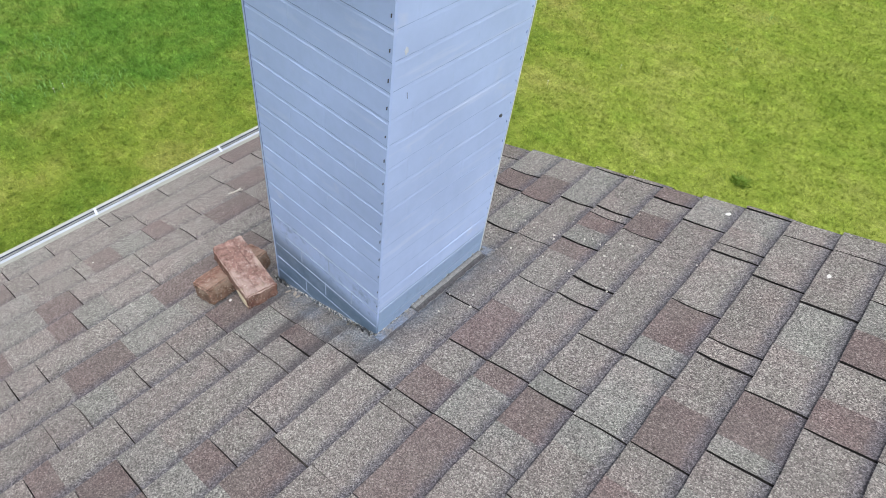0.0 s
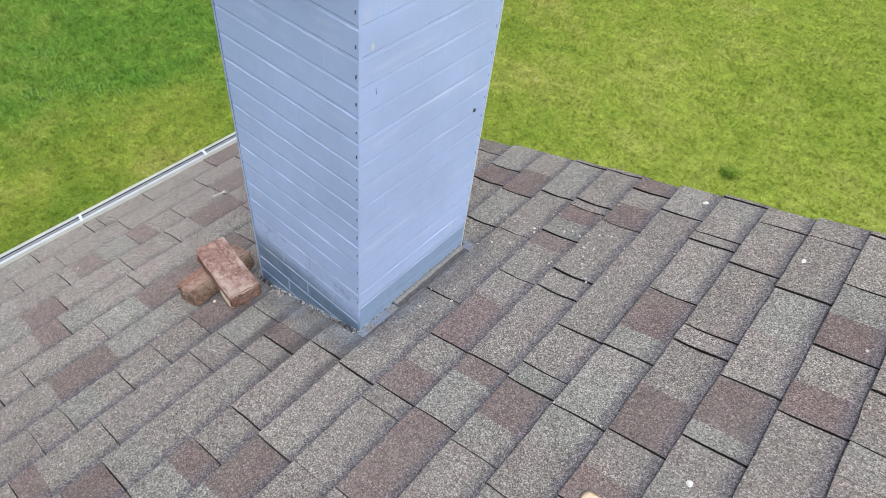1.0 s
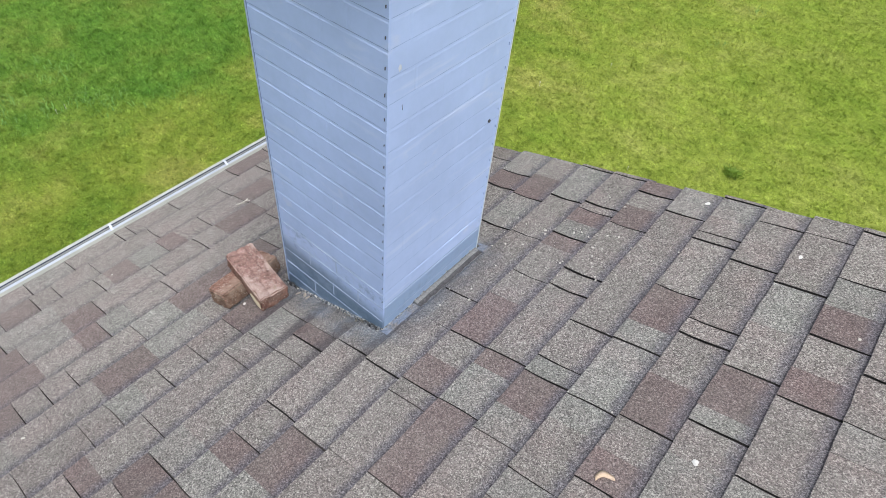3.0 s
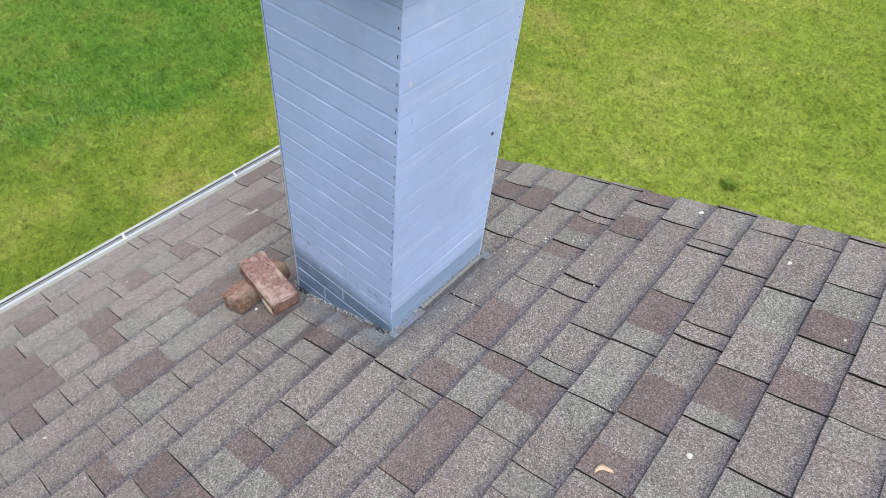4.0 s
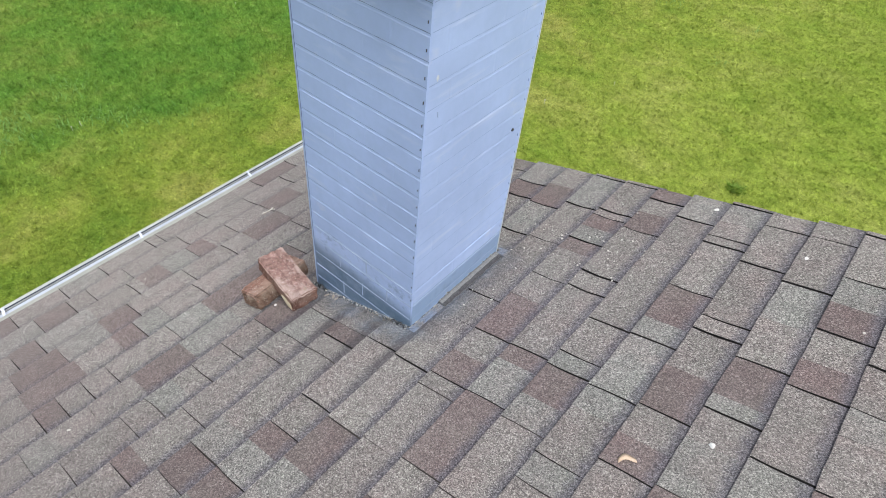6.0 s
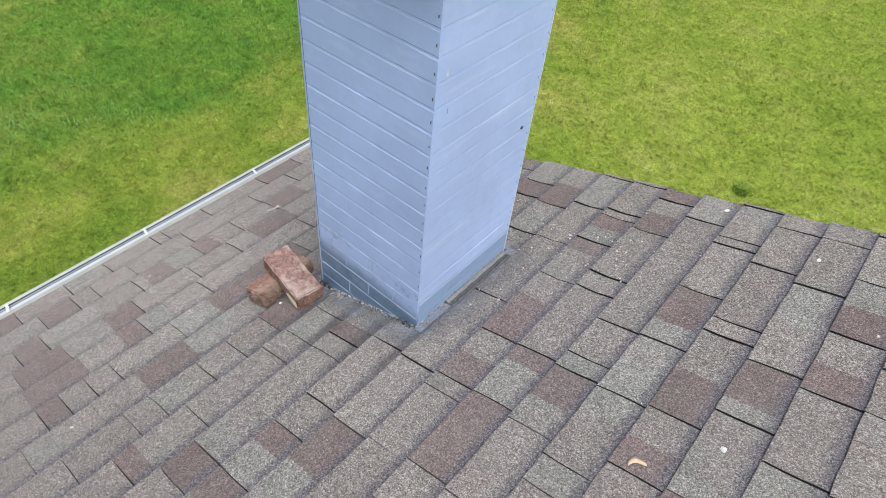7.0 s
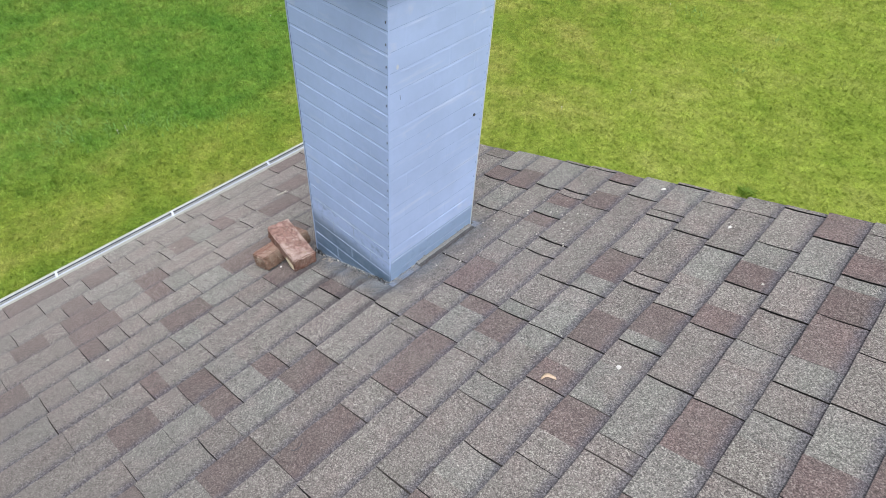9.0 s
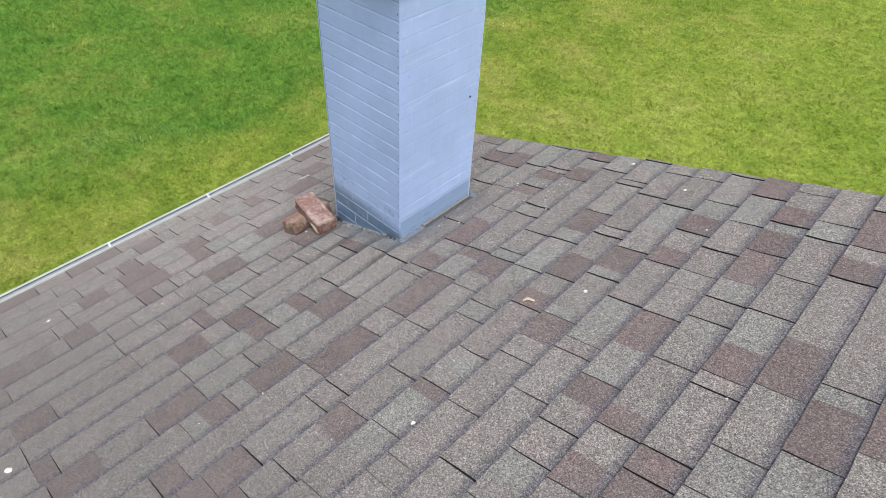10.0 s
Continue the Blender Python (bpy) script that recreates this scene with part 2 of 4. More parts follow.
def low_course_paint(name, low, high, lower_blue):
    """The lowest siding courses: grey-blue, darkest at the bottom, thinning out upwards in ragged clouds."""
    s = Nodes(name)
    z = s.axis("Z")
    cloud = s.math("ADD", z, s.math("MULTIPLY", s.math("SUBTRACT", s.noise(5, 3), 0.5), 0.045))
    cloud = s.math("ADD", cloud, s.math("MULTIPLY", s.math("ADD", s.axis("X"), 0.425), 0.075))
    col = s.mix(s.smooth_range(cloud, low, high), lower_blue, BLUE)
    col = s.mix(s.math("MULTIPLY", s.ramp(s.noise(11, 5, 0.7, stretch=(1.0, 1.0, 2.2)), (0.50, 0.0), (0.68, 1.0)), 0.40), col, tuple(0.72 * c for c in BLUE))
    col = s.mix(s.math("MULTIPLY", s.ramp(s.noise(24, 5, 0.7), (0.54, 0.0), (0.70, 1.0)), 0.45), col, tuple(0.62 * c for c in lower_blue))
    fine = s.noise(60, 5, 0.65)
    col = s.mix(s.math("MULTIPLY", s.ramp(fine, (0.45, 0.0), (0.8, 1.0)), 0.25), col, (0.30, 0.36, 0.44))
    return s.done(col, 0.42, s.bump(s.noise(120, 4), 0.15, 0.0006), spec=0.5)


FLASHING = low_course_paint("flashing_paint_side", 0.045, 0.128, (0.098, 0.160, 0.246))
FLASHING_FRONT = low_course_paint("flashing_paint_front", 0.10, 0.24, (0.232, 0.336, 0.505))
# lighter copy of the side paint: highlight along each course's shoulder, as colour
SHOULDER = painted_metal("pale_blue_paint_highlight", (0.360, 0.474, 0.742), (0.60, 0.68, 0.84), (0.34, 0.44, 0.62), 0.002)
WORN = painted_metal("worn_pale_edge", (0.315, 0.405, 0.585), (0.60, 0.66, 0.76), (0.33, 0.43, 0.58), 0.004)


def simple(name, a, b, scale=30.0, rough=0.8, bump=0.3, depth=0.001, metal=0.0, detail=5.0):
    s = Nodes(name)
    n1, n2 = s.noise(scale, detail, 0.6), s.noise(scale * 6.3, 3, 0.6)
    f = s.math("ADD", s.math("MULTIPLY", n1, 0.65), s.math("MULTIPLY", n2, 0.35))
    return s.done(s.ramp(f, (0.34, a), (0.66, b)), rough, s.bump(f, bump, depth), metal)


def brick_material(name, face, pale, lichen):
    """Fired clay with drag marks, burnt patches, chalky smears and a little lichen."""
    s = Nodes(name)
    n1, n2 = s.noise(58, 7, 0.82), s.noise(210, 3, 0.7)
    col = s.ramp(n1, (0.34, tuple(0.36 * c for c in face)), (0.45, tuple(0.80 * c for c in face)), (0.54, face), (0.68, tuple(1.7 * c for c in face)))
    col = s.mix(s.math("MULTIPLY", s.ramp(s.noise(15, 5, 0.65), (0.47, 0.0), (0.60, 1.0)), 0.66), col, pale)
    col = s.mix(s.math("MULTIPLY", s.ramp(s.noise(11, 4, 0.6, stretch=(1.0, 2.2, 1.0)), (0.60, 0.0), (0.68, 1.0)), 0.5), col, tuple(0.55 * c for c in face))
    col = s.mix(s.math("MULTIPLY", s.ramp(s.noise(19, 4, 0.6), (0.66, 0.0), (0.72, 1.0)), 0.6), col, lichen)
    col = s.mix(s.ramp(n2, (0.615, 0.0), (0.65, 0.95)), col, (0.68, 0.61, 0.55))
    n = s.bump(n1, 1.0, 0.009)
    n = s.bump(s.noise(95, 4, 0.7), 0.8, 0.004, n)
    return s.done(col, 0.94, s.bump(n2, 0.8, 0.002, n), spec=0.2)


def overpainted():
    """Shingle grit under ragged splashes of the chimney's blue paint."""
    s = Nodes("overpainted_shingle")
    grit = s.ramp(s.axis("X", s.cells(420)), (0.1, (0.085, 0.082, 0.082)), (0.9, (0.285, 0.270, 0.255)))
    blue = s.ramp(s.noise(150, 4), (0.35, (0.105, 0.140, 0.205)), (0.65, (0.210, 0.270, 0.380)))
    col = s.mix(s.ramp(s.noise(22, 5, 0.7), (0.38, 0.08), (0.60, 0.85)), grit, blue)
    return s.done(col, 0.85, s.bump(s.axis("X", s.cells(420)), 0.6, 0.0015), spec=0.3)


ASPHALT = asphalt()
DUSTY_SIDE = simple("dusty_shingle_edge", (0.040, 0.036, 0.036), (0.100, 0.088, 0.084), 200, 0.95, 0.5)
# thin shade under each siding course, put into the joint rows' colour
JOINT = simple("joint_shade", (0.105, 0.145, 0.245), (0.245, 0.320, 0.490), 26, 0.7, 0.3)
SEAM = simple("faint_joint_shade", (0.200, 0.275, 0.455), (0.330, 0.435, 0.680), 24, 0.6, 0.3)
# dark blue for a thin added strip that draws the edge strip's shade
SEAM_DARK = simple("gap_shade", (0.085, 0.125, 0.235), (0.165, 0.225, 0.385), 40, 0.7, 0.3)
BARE_EDGE = simple("yellowed_worn_edge", (0.42, 0.49, 0.58), (0.60, 0.64, 0.62), 30, 0.6, 0.3)
NAIL_PAINTED = simple("half_painted_nail_head", (0.20, 0.27, 0.43), (0.33, 0.43, 0.66), 80, 0.6, 0.3)
WHITE = simple("white_enamel", (0.40, 0.445, 0.53), (0.50, 0.55, 0.63), 9, 0.38, 0.06)
# navy fill that paints the shade behind the gutter's front lip
SLOT = simple("slot_shade_navy", (0.018, 0.022, 0.048), (0.055, 0.066, 0.115), 25, 0.7, 0.3)
HANGER = simple("white_strap_enamel", (0.60, 0.66, 0.80), (0.68, 0.73, 0.84), 30, 0.35, 0.05)
DRIP = simple("dusty_cream_enamel", (0.30, 0.315, 0.285), (0.41, 0.42, 0.385), 11, 0.6, 0.15)
WHITE_DIRTY = simple("white_enamel_dusty", (0.35, 0.375, 0.37), (0.46, 0.48, 0.475), 14, 0.55, 0.1)
MORTAR = simple("gritty_mortar", (0.080, 0.077, 0.070), (0.185, 0.178, 0.163), 90, 0.95, 0.8, 0.003)
CAULK = simple("grey_sealant", (0.14, 0.15, 0.155), (0.40, 0.42, 0.43), 70, 0.6, 0.6, 0.002)
TAR = simple("dark_sealant", (0.018, 0.020, 0.024), (0.055, 0.060, 0.068), 60, 0.5, 0.5, 0.002)
APRON = overpainted()
# dark colour for the shade along the upturned strip's outer foot
STRIP_SHADE = simple("strip_foot_shade", (0.030, 0.031, 0.036), (0.098, 0.098, 0.105), 150, 0.9, 0.8, 0.002)
STRIP = simple("dusty_granule_strip", (0.095, 0.100, 0.106), (0.262, 0.270, 0.272), 150, 0.95, 0.9, 0.002)
IVORY = simple("ivory_crumb", (0.30, 0.30, 0.27), (0.55, 0.54, 0.49), 90, 0.9, 0.4)
NAIL = simple("dark_nail_head", (0.03, 0.035, 0.045), (0.09, 0.095, 0.11), 80, 0.6, 0.3)
BRICK_A = brick_material("red_clay_brick", (0.365, 0.225, 0.198), (0.60, 0.48, 0.44), (0.44, 0.37, 0.27))
BRICK_A_SIDE = brick_material("red_clay_brick_sides", (0.215, 0.118, 0.094), (0.34, 0.235, 0.195), (0.43, 0.38, 0.22))
BRICK_B = brick_material("brown_clay_brick", (0.340, 0.195, 0.155), (0.45, 0.33, 0.27), (0.31, 0.27, 0.17))
BRICK_B_SIDE = brick_material("brown_clay_brick_sides", (0.200, 0.130, 0.098), (0.40, 0.32, 0.26), (0.28, 0.27, 0.16))
WALL_PAINT = simple("house_wall_paint", (0.50, 0.52, 0.55), (0.60, 0.62, 0.65), 12, 0.7, 0.1)
CREAM = simple("bare_cream_primer", (0.42, 0.48, 0.56), (0.50, 0.54, 0.58), 90, 0.8, 0.3)
PALE_LICHEN = simple("pale_yellow_lichen", (0.38, 0.33, 0.23), (0.55, 0.49, 0.37), 160, 0.95, 0.7, 0.002)


def crumbly_sealant():
    """Perished sealant: ivory and blue-grey crumbs with dark gaps."""
    s = Nodes("perished_sealant")
    pick = s.math("ADD", s.math("MULTIPLY", s.axis("X", s.cells(230)), 0.6), s.math("MULTIPLY", s.noise(70, 4, 0.7), 0.4))
    col = s.ramp(pick, (0.16, (0.016, 0.018, 0.022)), (0.36, (0.085, 0.100, 0.120)), (0.56, (0.215, 0.245, 0.285)), (0.78, (0.46, 0.46, 0.43)))
    return s.done(col, 0.85, s.bump(pick, 1.0, 0.004), spec=0.3)


SEALANT = crumbly_sealant()
CHALK = simple("chalky_white", (0.52, 0.52, 0.50), (0.76, 0.76, 0.75), 200, 0.9, 0.4)
GRIT = simple("pale_grit", (0.34, 0.33, 0.30), (0.62, 0.60, 0.56), 160, 0.9, 0.4)
DRY_LEAF = simple("dry_tan_leaf", (0.44, 0.32, 0.22), (0.66, 0.53, 0.41), 60, 0.7, 0.4)
LEAF_SCRAP = simple("bleached_leaf_scrap", (0.23, 0.205, 0.180), (0.42, 0.385, 0.34), 60, 0.8, 0.4)
STICK = simple("grey_twig", (0.40, 0.37, 0.34), (0.64, 0.61, 0.57), 90, 0.85, 0.4)


def lawn_colour(s):
    """Patchy lawn colours by place: yellow-green near the house, deeper green further out on the eave side."""
    x, y = s.axis("X"), s.axis("Y")
    wob = s.math("MULTIPLY", s.math("SUBTRACT", s.noise(0.9, 5, 0.7), 0.5), 3.0)
    line = s.math("ADD", s.math("ADD", x, 5.55), s.math("ADD", s.math("MULTIPLY", s.math("MAXIMUM", s.math("SUBTRACT", 3.4, y), 0.0), 0.10), wob))
    deep = s.smooth_range(s.math("MULTIPLY", line, -1.0), -0.8, 0.9)
    patch, clump = s.noise(1.15, 5, 0.62), s.noise(6.5, 4, 0.6)
    dry = s.ramp(patch, (0.30, (0.262, 0.400, 0.052)), (0.50, (0.384, 0.485, 0.086)), (0.70, (0.463, 0.520, 0.132)))
    green = s.ramp(patch, (0.30, (0.116, 0.288, 0.040)), (0.52, (0.186, 0.346, 0.053)), (0.72, (0.308, 0.400, 0.088)))
    lush = s.ramp(patch, (0.30, (0.190, 0.320, 0.042)), (0.50, (0.308, 0.405, 0.065)), (0.70, (0.460, 0.475, 0.128)))
    dry = s.mix(s.smooth_range(s.math("ADD", s.math("MULTIPLY", x, -1.0), wob), 1.0, 4.2), dry, lush)
    col = s.mix(deep, dry, green)
    col = s.mix(s.math("MULTIPLY", s.ramp(s.noise(2.3, 4, 0.65), (0.64, 0.0), (0.76, 1.0)), 0.26), col, (0.40, 0.44, 0.13))
    # greener again beyond the gable
    far = s.math("MULTIPLY", s.smooth_range(s.math("ADD", x, s.math("MULTIPLY", wob, 0.5)), -1.4, 0.3), s.smooth_range(y, 6.2, 8.6))
    col = s.mix(s.math("MULTIPLY", far, 0.34), col, (0.235, 0.365, 0.040))
    col = s.mix(1.0, col, s.ramp(s.noise(20, 4, 0.7), (0.30, (0.56, 0.61, 0.48)), (0.45, (0.96, 0.96, 0.95)), (0.58, 1.06), (0.72, 1.22)), "MULTIPLY")
    return s.mix(1.0, col, s.ramp(clump, (0.28, (0.65, 0.68, 0.58)), (0.52, (0.918, 0.905, 0.91)), (0.74, (1.10, 1.09, 1.09))), "MULTIPLY")


def blade_material():
    s = Nodes("grass_blades")
    col = s.mix(1.0, lawn_colour(s), s.ramp(s.noise(30, 3, 0.7), (0.31, (0.37, 0.44, 0.32)), (0.43, (0.90, 0.91, 0.89)), (0.55, 1.06), (0.71, 1.31)), "MULTIPLY")
    isl = s.add("ShaderNodeNewGeometry").outputs["Random Per Island"]
    col = s.mix(1.0, col, s.ramp(isl, (0.0, (0.48, 0.54, 0.40)), (0.35, (1.0, 1.0, 1.0)), (0.90, (1.16, 1.14, 1.12)), (1.0, (1.26, 1.20, 1.45))), "MULTIPLY")
    return s.done(col, 0.6, spec=0.3)


def turf_material():
    s = Nodes("lawn_turf")
    col = s.mix(1.0, lawn_colour(s), s.ramp(s.noise(55, 5, 0.7), (0.32, (0.40, 0.44, 0.36)), (0.68, 0.90)), "MULTIPLY")
    return s.done(col, 0.95, s.bump(s.noise(40, 5, 0.7), 0.9, 0.03), spec=0.1)


# ---- ground ----
def build_ground():
    bm = bmesh.new()
    ring = [0.0, 6, 16, 40, 120, 400, 1500]
    last = None
    n = 40
    for r in ring:
        if r == 0:
            row = [bm.verts.new((-3, 4, GROUND))]
        else:
            row = [bm.verts.new((-3 + r * math.cos(a), 4 + r * math.sin(a), GROUND)) for a in (2 * math.pi * i / n for i in range(n))]
        if last:
            for i in range(n):
                j = (i + 1) % n
                bm.faces.new((last[0], row[i], row[j]) if len(last) == 1 else (last[i], row[i], row[j], last[j]))
        last = row
    bmesh.ops.recalc_face_normals(bm, faces=bm.faces)
    tagged(part("ground", bm, turf_material()), "mown green and yellowing lawn round the house", "lawn", kind="structure")


def build_grass():
    """Mown blades as one mesh, over the stretch of lawn beyond the eave and the gable."""
    rng = np.random.default_rng(7)
    n = 150000
    c = rng.uniform((-13.6, -2.2), (2.6, 15.4), (n, 2))
    x, y = c[:, 0], c[:, 1]
    keep = ~((x > -3.9) & (y < 4.2)) & (y > -1.9 - (x + 4.0) * 0.36) & (y < 15.4 + (x - 0.0) * 1.02) & (x < 3.0 - (y - 6) * 0.30)
    c = c[keep]
    each = 12
    tall = np.repeat(rng.lognormal(-0.05, 0.32, len(c)).clip(0.5, 2.2), each)
    tuft_lean, tuft_way = np.repeat(np.abs(rng.normal(0, 0.45, len(c))), each), np.repeat(rng.uniform(0, 2 * np.pi, len(c)), each)
    p = np.repeat(c, each, 0) + rng.normal(0, 0.010, (len(c) * each, 2))
    n = len(p)
    x, y = p[:, 0], p[:, 1]
    deep = np.clip((-5.55 - 0.10 * np.maximum(3.4 - y, 0) - x) / 0.9 + 0.5, 0, 1)
    clump = 0.5 + 0.5 * np.sin(x * 5.1 + 1.7 * np.sin(y * 3.3)) * np.sin(y * 4.7 + 1.3 * np.sin(x * 2.9))
    length = rng.uniform(0.018, 0.040, n) * tall * (1 + 0.55 * deep) * (0.75 + 0.5 * clump)
    width = rng.uniform(0.0035, 0.0068, n)
    yaw = rng.uniform(0, 2 * np.pi, n)
    lean = (tuft_lean + np.abs(rng.normal(0.0, 0.35, n))).clip(0, 1.3)
    comb = tuft_way + rng.normal(0, 0.7, n)
    co = np.empty((n, 3, 3), np.float32)
    side = np.stack([np.cos(yaw), np.sin(yaw)], 1) * width[:, None] / 2
    co[:, 0, :2], co[:, 1, :2] = p - side, p + side
    co[:, :2, 2] = GROUND
    reach = (length * np.sin(lean))[:, None] * np.stack([np.cos(comb), np.sin(comb)], 1)
    co[:, 2, :2] = p + reach
    co[:, 2, 2] = GROUND + length * np.cos(lean)
    me = bpy.data.meshes.new("grass")
    me.vertices.add(3 * n)
    me.vertices.foreach_set("co", co.ravel())
    me.loops.add(3 * n)
    me.loops.foreach_set("vertex_index", np.arange(3 * n, dtype=np.int32))
    me.polygons.add(n)
    me.polygons.foreach_set("loop_start", np.arange(0, 3 * n, 3, dtype=np.int32))
    me.update(calc_edges=True)
    me.materials.append(blade_material())
    tagged(new("grass", me), "short mown lawn grass, yellow-green with deeper green patches", "grass", kind="stuff")


build_ground()
build_grass()


# ---- house under the roof ----
def build_house():
    wx, ey = -1.02, 0.62
    ridge_x, ridge_z = RIDGE * CS, RIDGE * SN
    far_x = 2 * ridge_x - wx
    low, top = GROUND - 0.05, wx * SN / CS - 0.10
    tagged(part("wall_west", box(Matrix.Translation((wx + 0.07, -3.2, (low + top) / 2)), 0.14, 7.64, top - low), WALL_PAINT), "pale painted house wall under the eave", "wall", kind="structure")
    tagged(part("wall_east", box(Matrix.Translation((far_x - 0.07, -3.2, (low + top) / 2)), 0.14, 7.64, top - low), WALL_PAINT), "pale painted house wall on the far side", "wall", kind="structure")
    gable = [(wx + 0.143, low), (far_x - 0.143, low), (far_x - 0.143, top), (ridge_x, ridge_z - 0.13), (wx + 0.143, top)]
    tagged(part("wall_north", prism(gable, ey - 0.14, ey), WALL_PAINT), "pale painted gable wall below the rake", "wall", kind="structure")
    tagged(part("wall_south", prism(gable, -7.02, -6.88), WALL_PAINT), "pale painted gable wall at the other end", "wall", kind="structure")
    deck = [(EAVE * CS, EAVE * SN), (ridge_x, ridge_z), (2 * ridge_x - EAVE * CS, EAVE * SN)]
    under = [(x, z - 0.045) for x, z in deck]
    outline = [(x, z - 0.006) for x, z in deck] + under[::-1]
    roof = thing("roof", "low-pitched roof of laminated asphalt shingles in mixed tan, grey-green and red-brown", "roof", kind="structure")
    part("deck", prism(outline, -7.2, RAKE - 0.012), ASPHALT, roof, "dark felt-covered roof deck")
    return roof


roof = build_house()

# ---- gutter along the eave ----
def build_gutter():
    ex, ez = EAVE * CS, EAVE * SN
    x_in, x_out = ex + 0.022, ex - 0.086
    lip, floor_z = -0.478, -0.552
    g = thing("gutter", "white enamelled metal eave gutter with strap hangers along the shingle edge", "gutter", (ex, -1, lip))
    t = 0.0016
    y0, y1 = -7.15, RAKE - 0.02
    part("trough", prism([(x_in, ez - 0.02), (x_in, floor_z), (x_out + 0.020, floor_z), (x_out + 0.011, lip - 0.025), (x_out + 0.011, lip - 0.005),
                          (x_out + 0.011 + t, lip - 0.005), (x_out + 0.011 + t, lip - 0.025), (x_out + 0.020 + t, floor_z + t), (x_in - t, floor_z + t), (x_in - t, ez - 0.02)], y0, y1), WHITE_DIRTY, g, "dusty white inside of the trough")
    part("front_lip", prism([(x_out - 0.009, lip - 0.030), (x_out - 0.009, lip - 0.003), (x_out - 0.005, lip + 0.001), (x_out + 0.004, lip + 0.002), (x_out + 0.009, lip + 0.0005), (x_out + 0.009, lip - 0.024)], y0, y1), WHITE_DIRTY, g, "dusty white rolled front lip")
    part("slot", prism([(x_out + 0.0092, lip - 0.030), (x_out + 0.0092, lip - 0.0004), (x_out + 0.0125, lip - 0.0125), (x_out + 0.0185, lip - 0.0130), (x_out + 0.0185, lip - 0.030)], y0, y1), SLOT, g, "dark fill for the shade in the groove behind the lip")
    part("inner_flange", prism([(x_out + 0.0187, lip - 0.026), (x_out + 0.0187, lip - 0.0090), (x_out + 0.0205, lip - 0.0080), (x_out + 0.0420, lip - 0.0105), (x_out + 0.0420, lip - 0.026)], y0, y1), WHITE, g, "bright white folded inner flange")
    for v in (0.976, 0.393, -0.190, -0.773, -1.356, -1.94, -2.52, -3.11, -3.69, -4.27, -4.86, -5.44, -6.02, -6.61):
        hang = box(pose(x_out + 0.046, v - 0.002, lip + 0.0060, 0, -2, -14), 0.066, 0.0105, 0.003, 0.0008)
        h = part("hanger", hang, HANGER, g)
        part("clip", box(pose(x_out + 0.0100, v + 0.0065, lip + 0.0045, 0, 0, -14), 0.0055, 0.0125, 0.006, 0.0008), HANGER, h)
        if v > 0.2:
            h["label"] = "white strap hanger with a bent tab"
    part("end_cap", box(pose((x_in + x_out) / 2, y1 + 0.002, (lip + floor_z) / 2), x_in - x_out, 0.002, lip - floor_z), WHITE, g)
    tagged(part("trim_fascia", box(pose(ex + 0.037, -3.1, ez - 0.115), 0.022, 8.1, 0.16), WHITE), "white fascia board behind the gutter", "fascia", kind="structure")
    tagged(part("trim_soffit", box(pose((ex - 1.02) / 2 + 0.03, -3.1, ez - 0.205), 0.40, 8.1, 0.012), WHITE), "white soffit under the eave", "soffit", kind="structure")
    tagged(part("trim_drip_edge", prism([(ex - 0.012, ez - 0.024), (ex - 0.012, ez - 0.0005), (ex - 0.009, ez + 0.0015), (ex + 0.045, ez + 0.0163), (ex + 0.045, ez + 0.0125), (ex - 0.006, ez - 0.004), (ex - 0.006, ez - 0.024)], -7.15, RAKE - 0.02), DRIP), "dusty cream metal drip edge under the first shingle course", "trim", kind="structure")
    rake = bmesh.new()
    add_box(rake, ROOF @ pose((EAVE + RIDGE) / 2 + 0.02, RAKE - 0.024, -0.125), RIDGE - EAVE - 0.06, 0.02, 0.15)
    tagged(part("trim_rake", rake, WHITE), "white rake board under the gable edge of the shingles", "trim", kind="structure")


build_gutter()

# ---- chimney ----
CAP = 1.056
REBATE = 0.0066                                          # height of the sunk strip over each course's shoulder


def joint(i):
    """Height of a siding joint over the near base corner."""
    return 0.0515 + 0.0578 * i + 0.00011 * i * i


def left_edge(z):
    return -0.4230 - 0.0135 * z


def side_face(z):
    """Where the tapering -y face stands at a height."""
    return -0.023 + 0.037 * z


def right_edge(z):
    return 0.412 + 0.034 * z


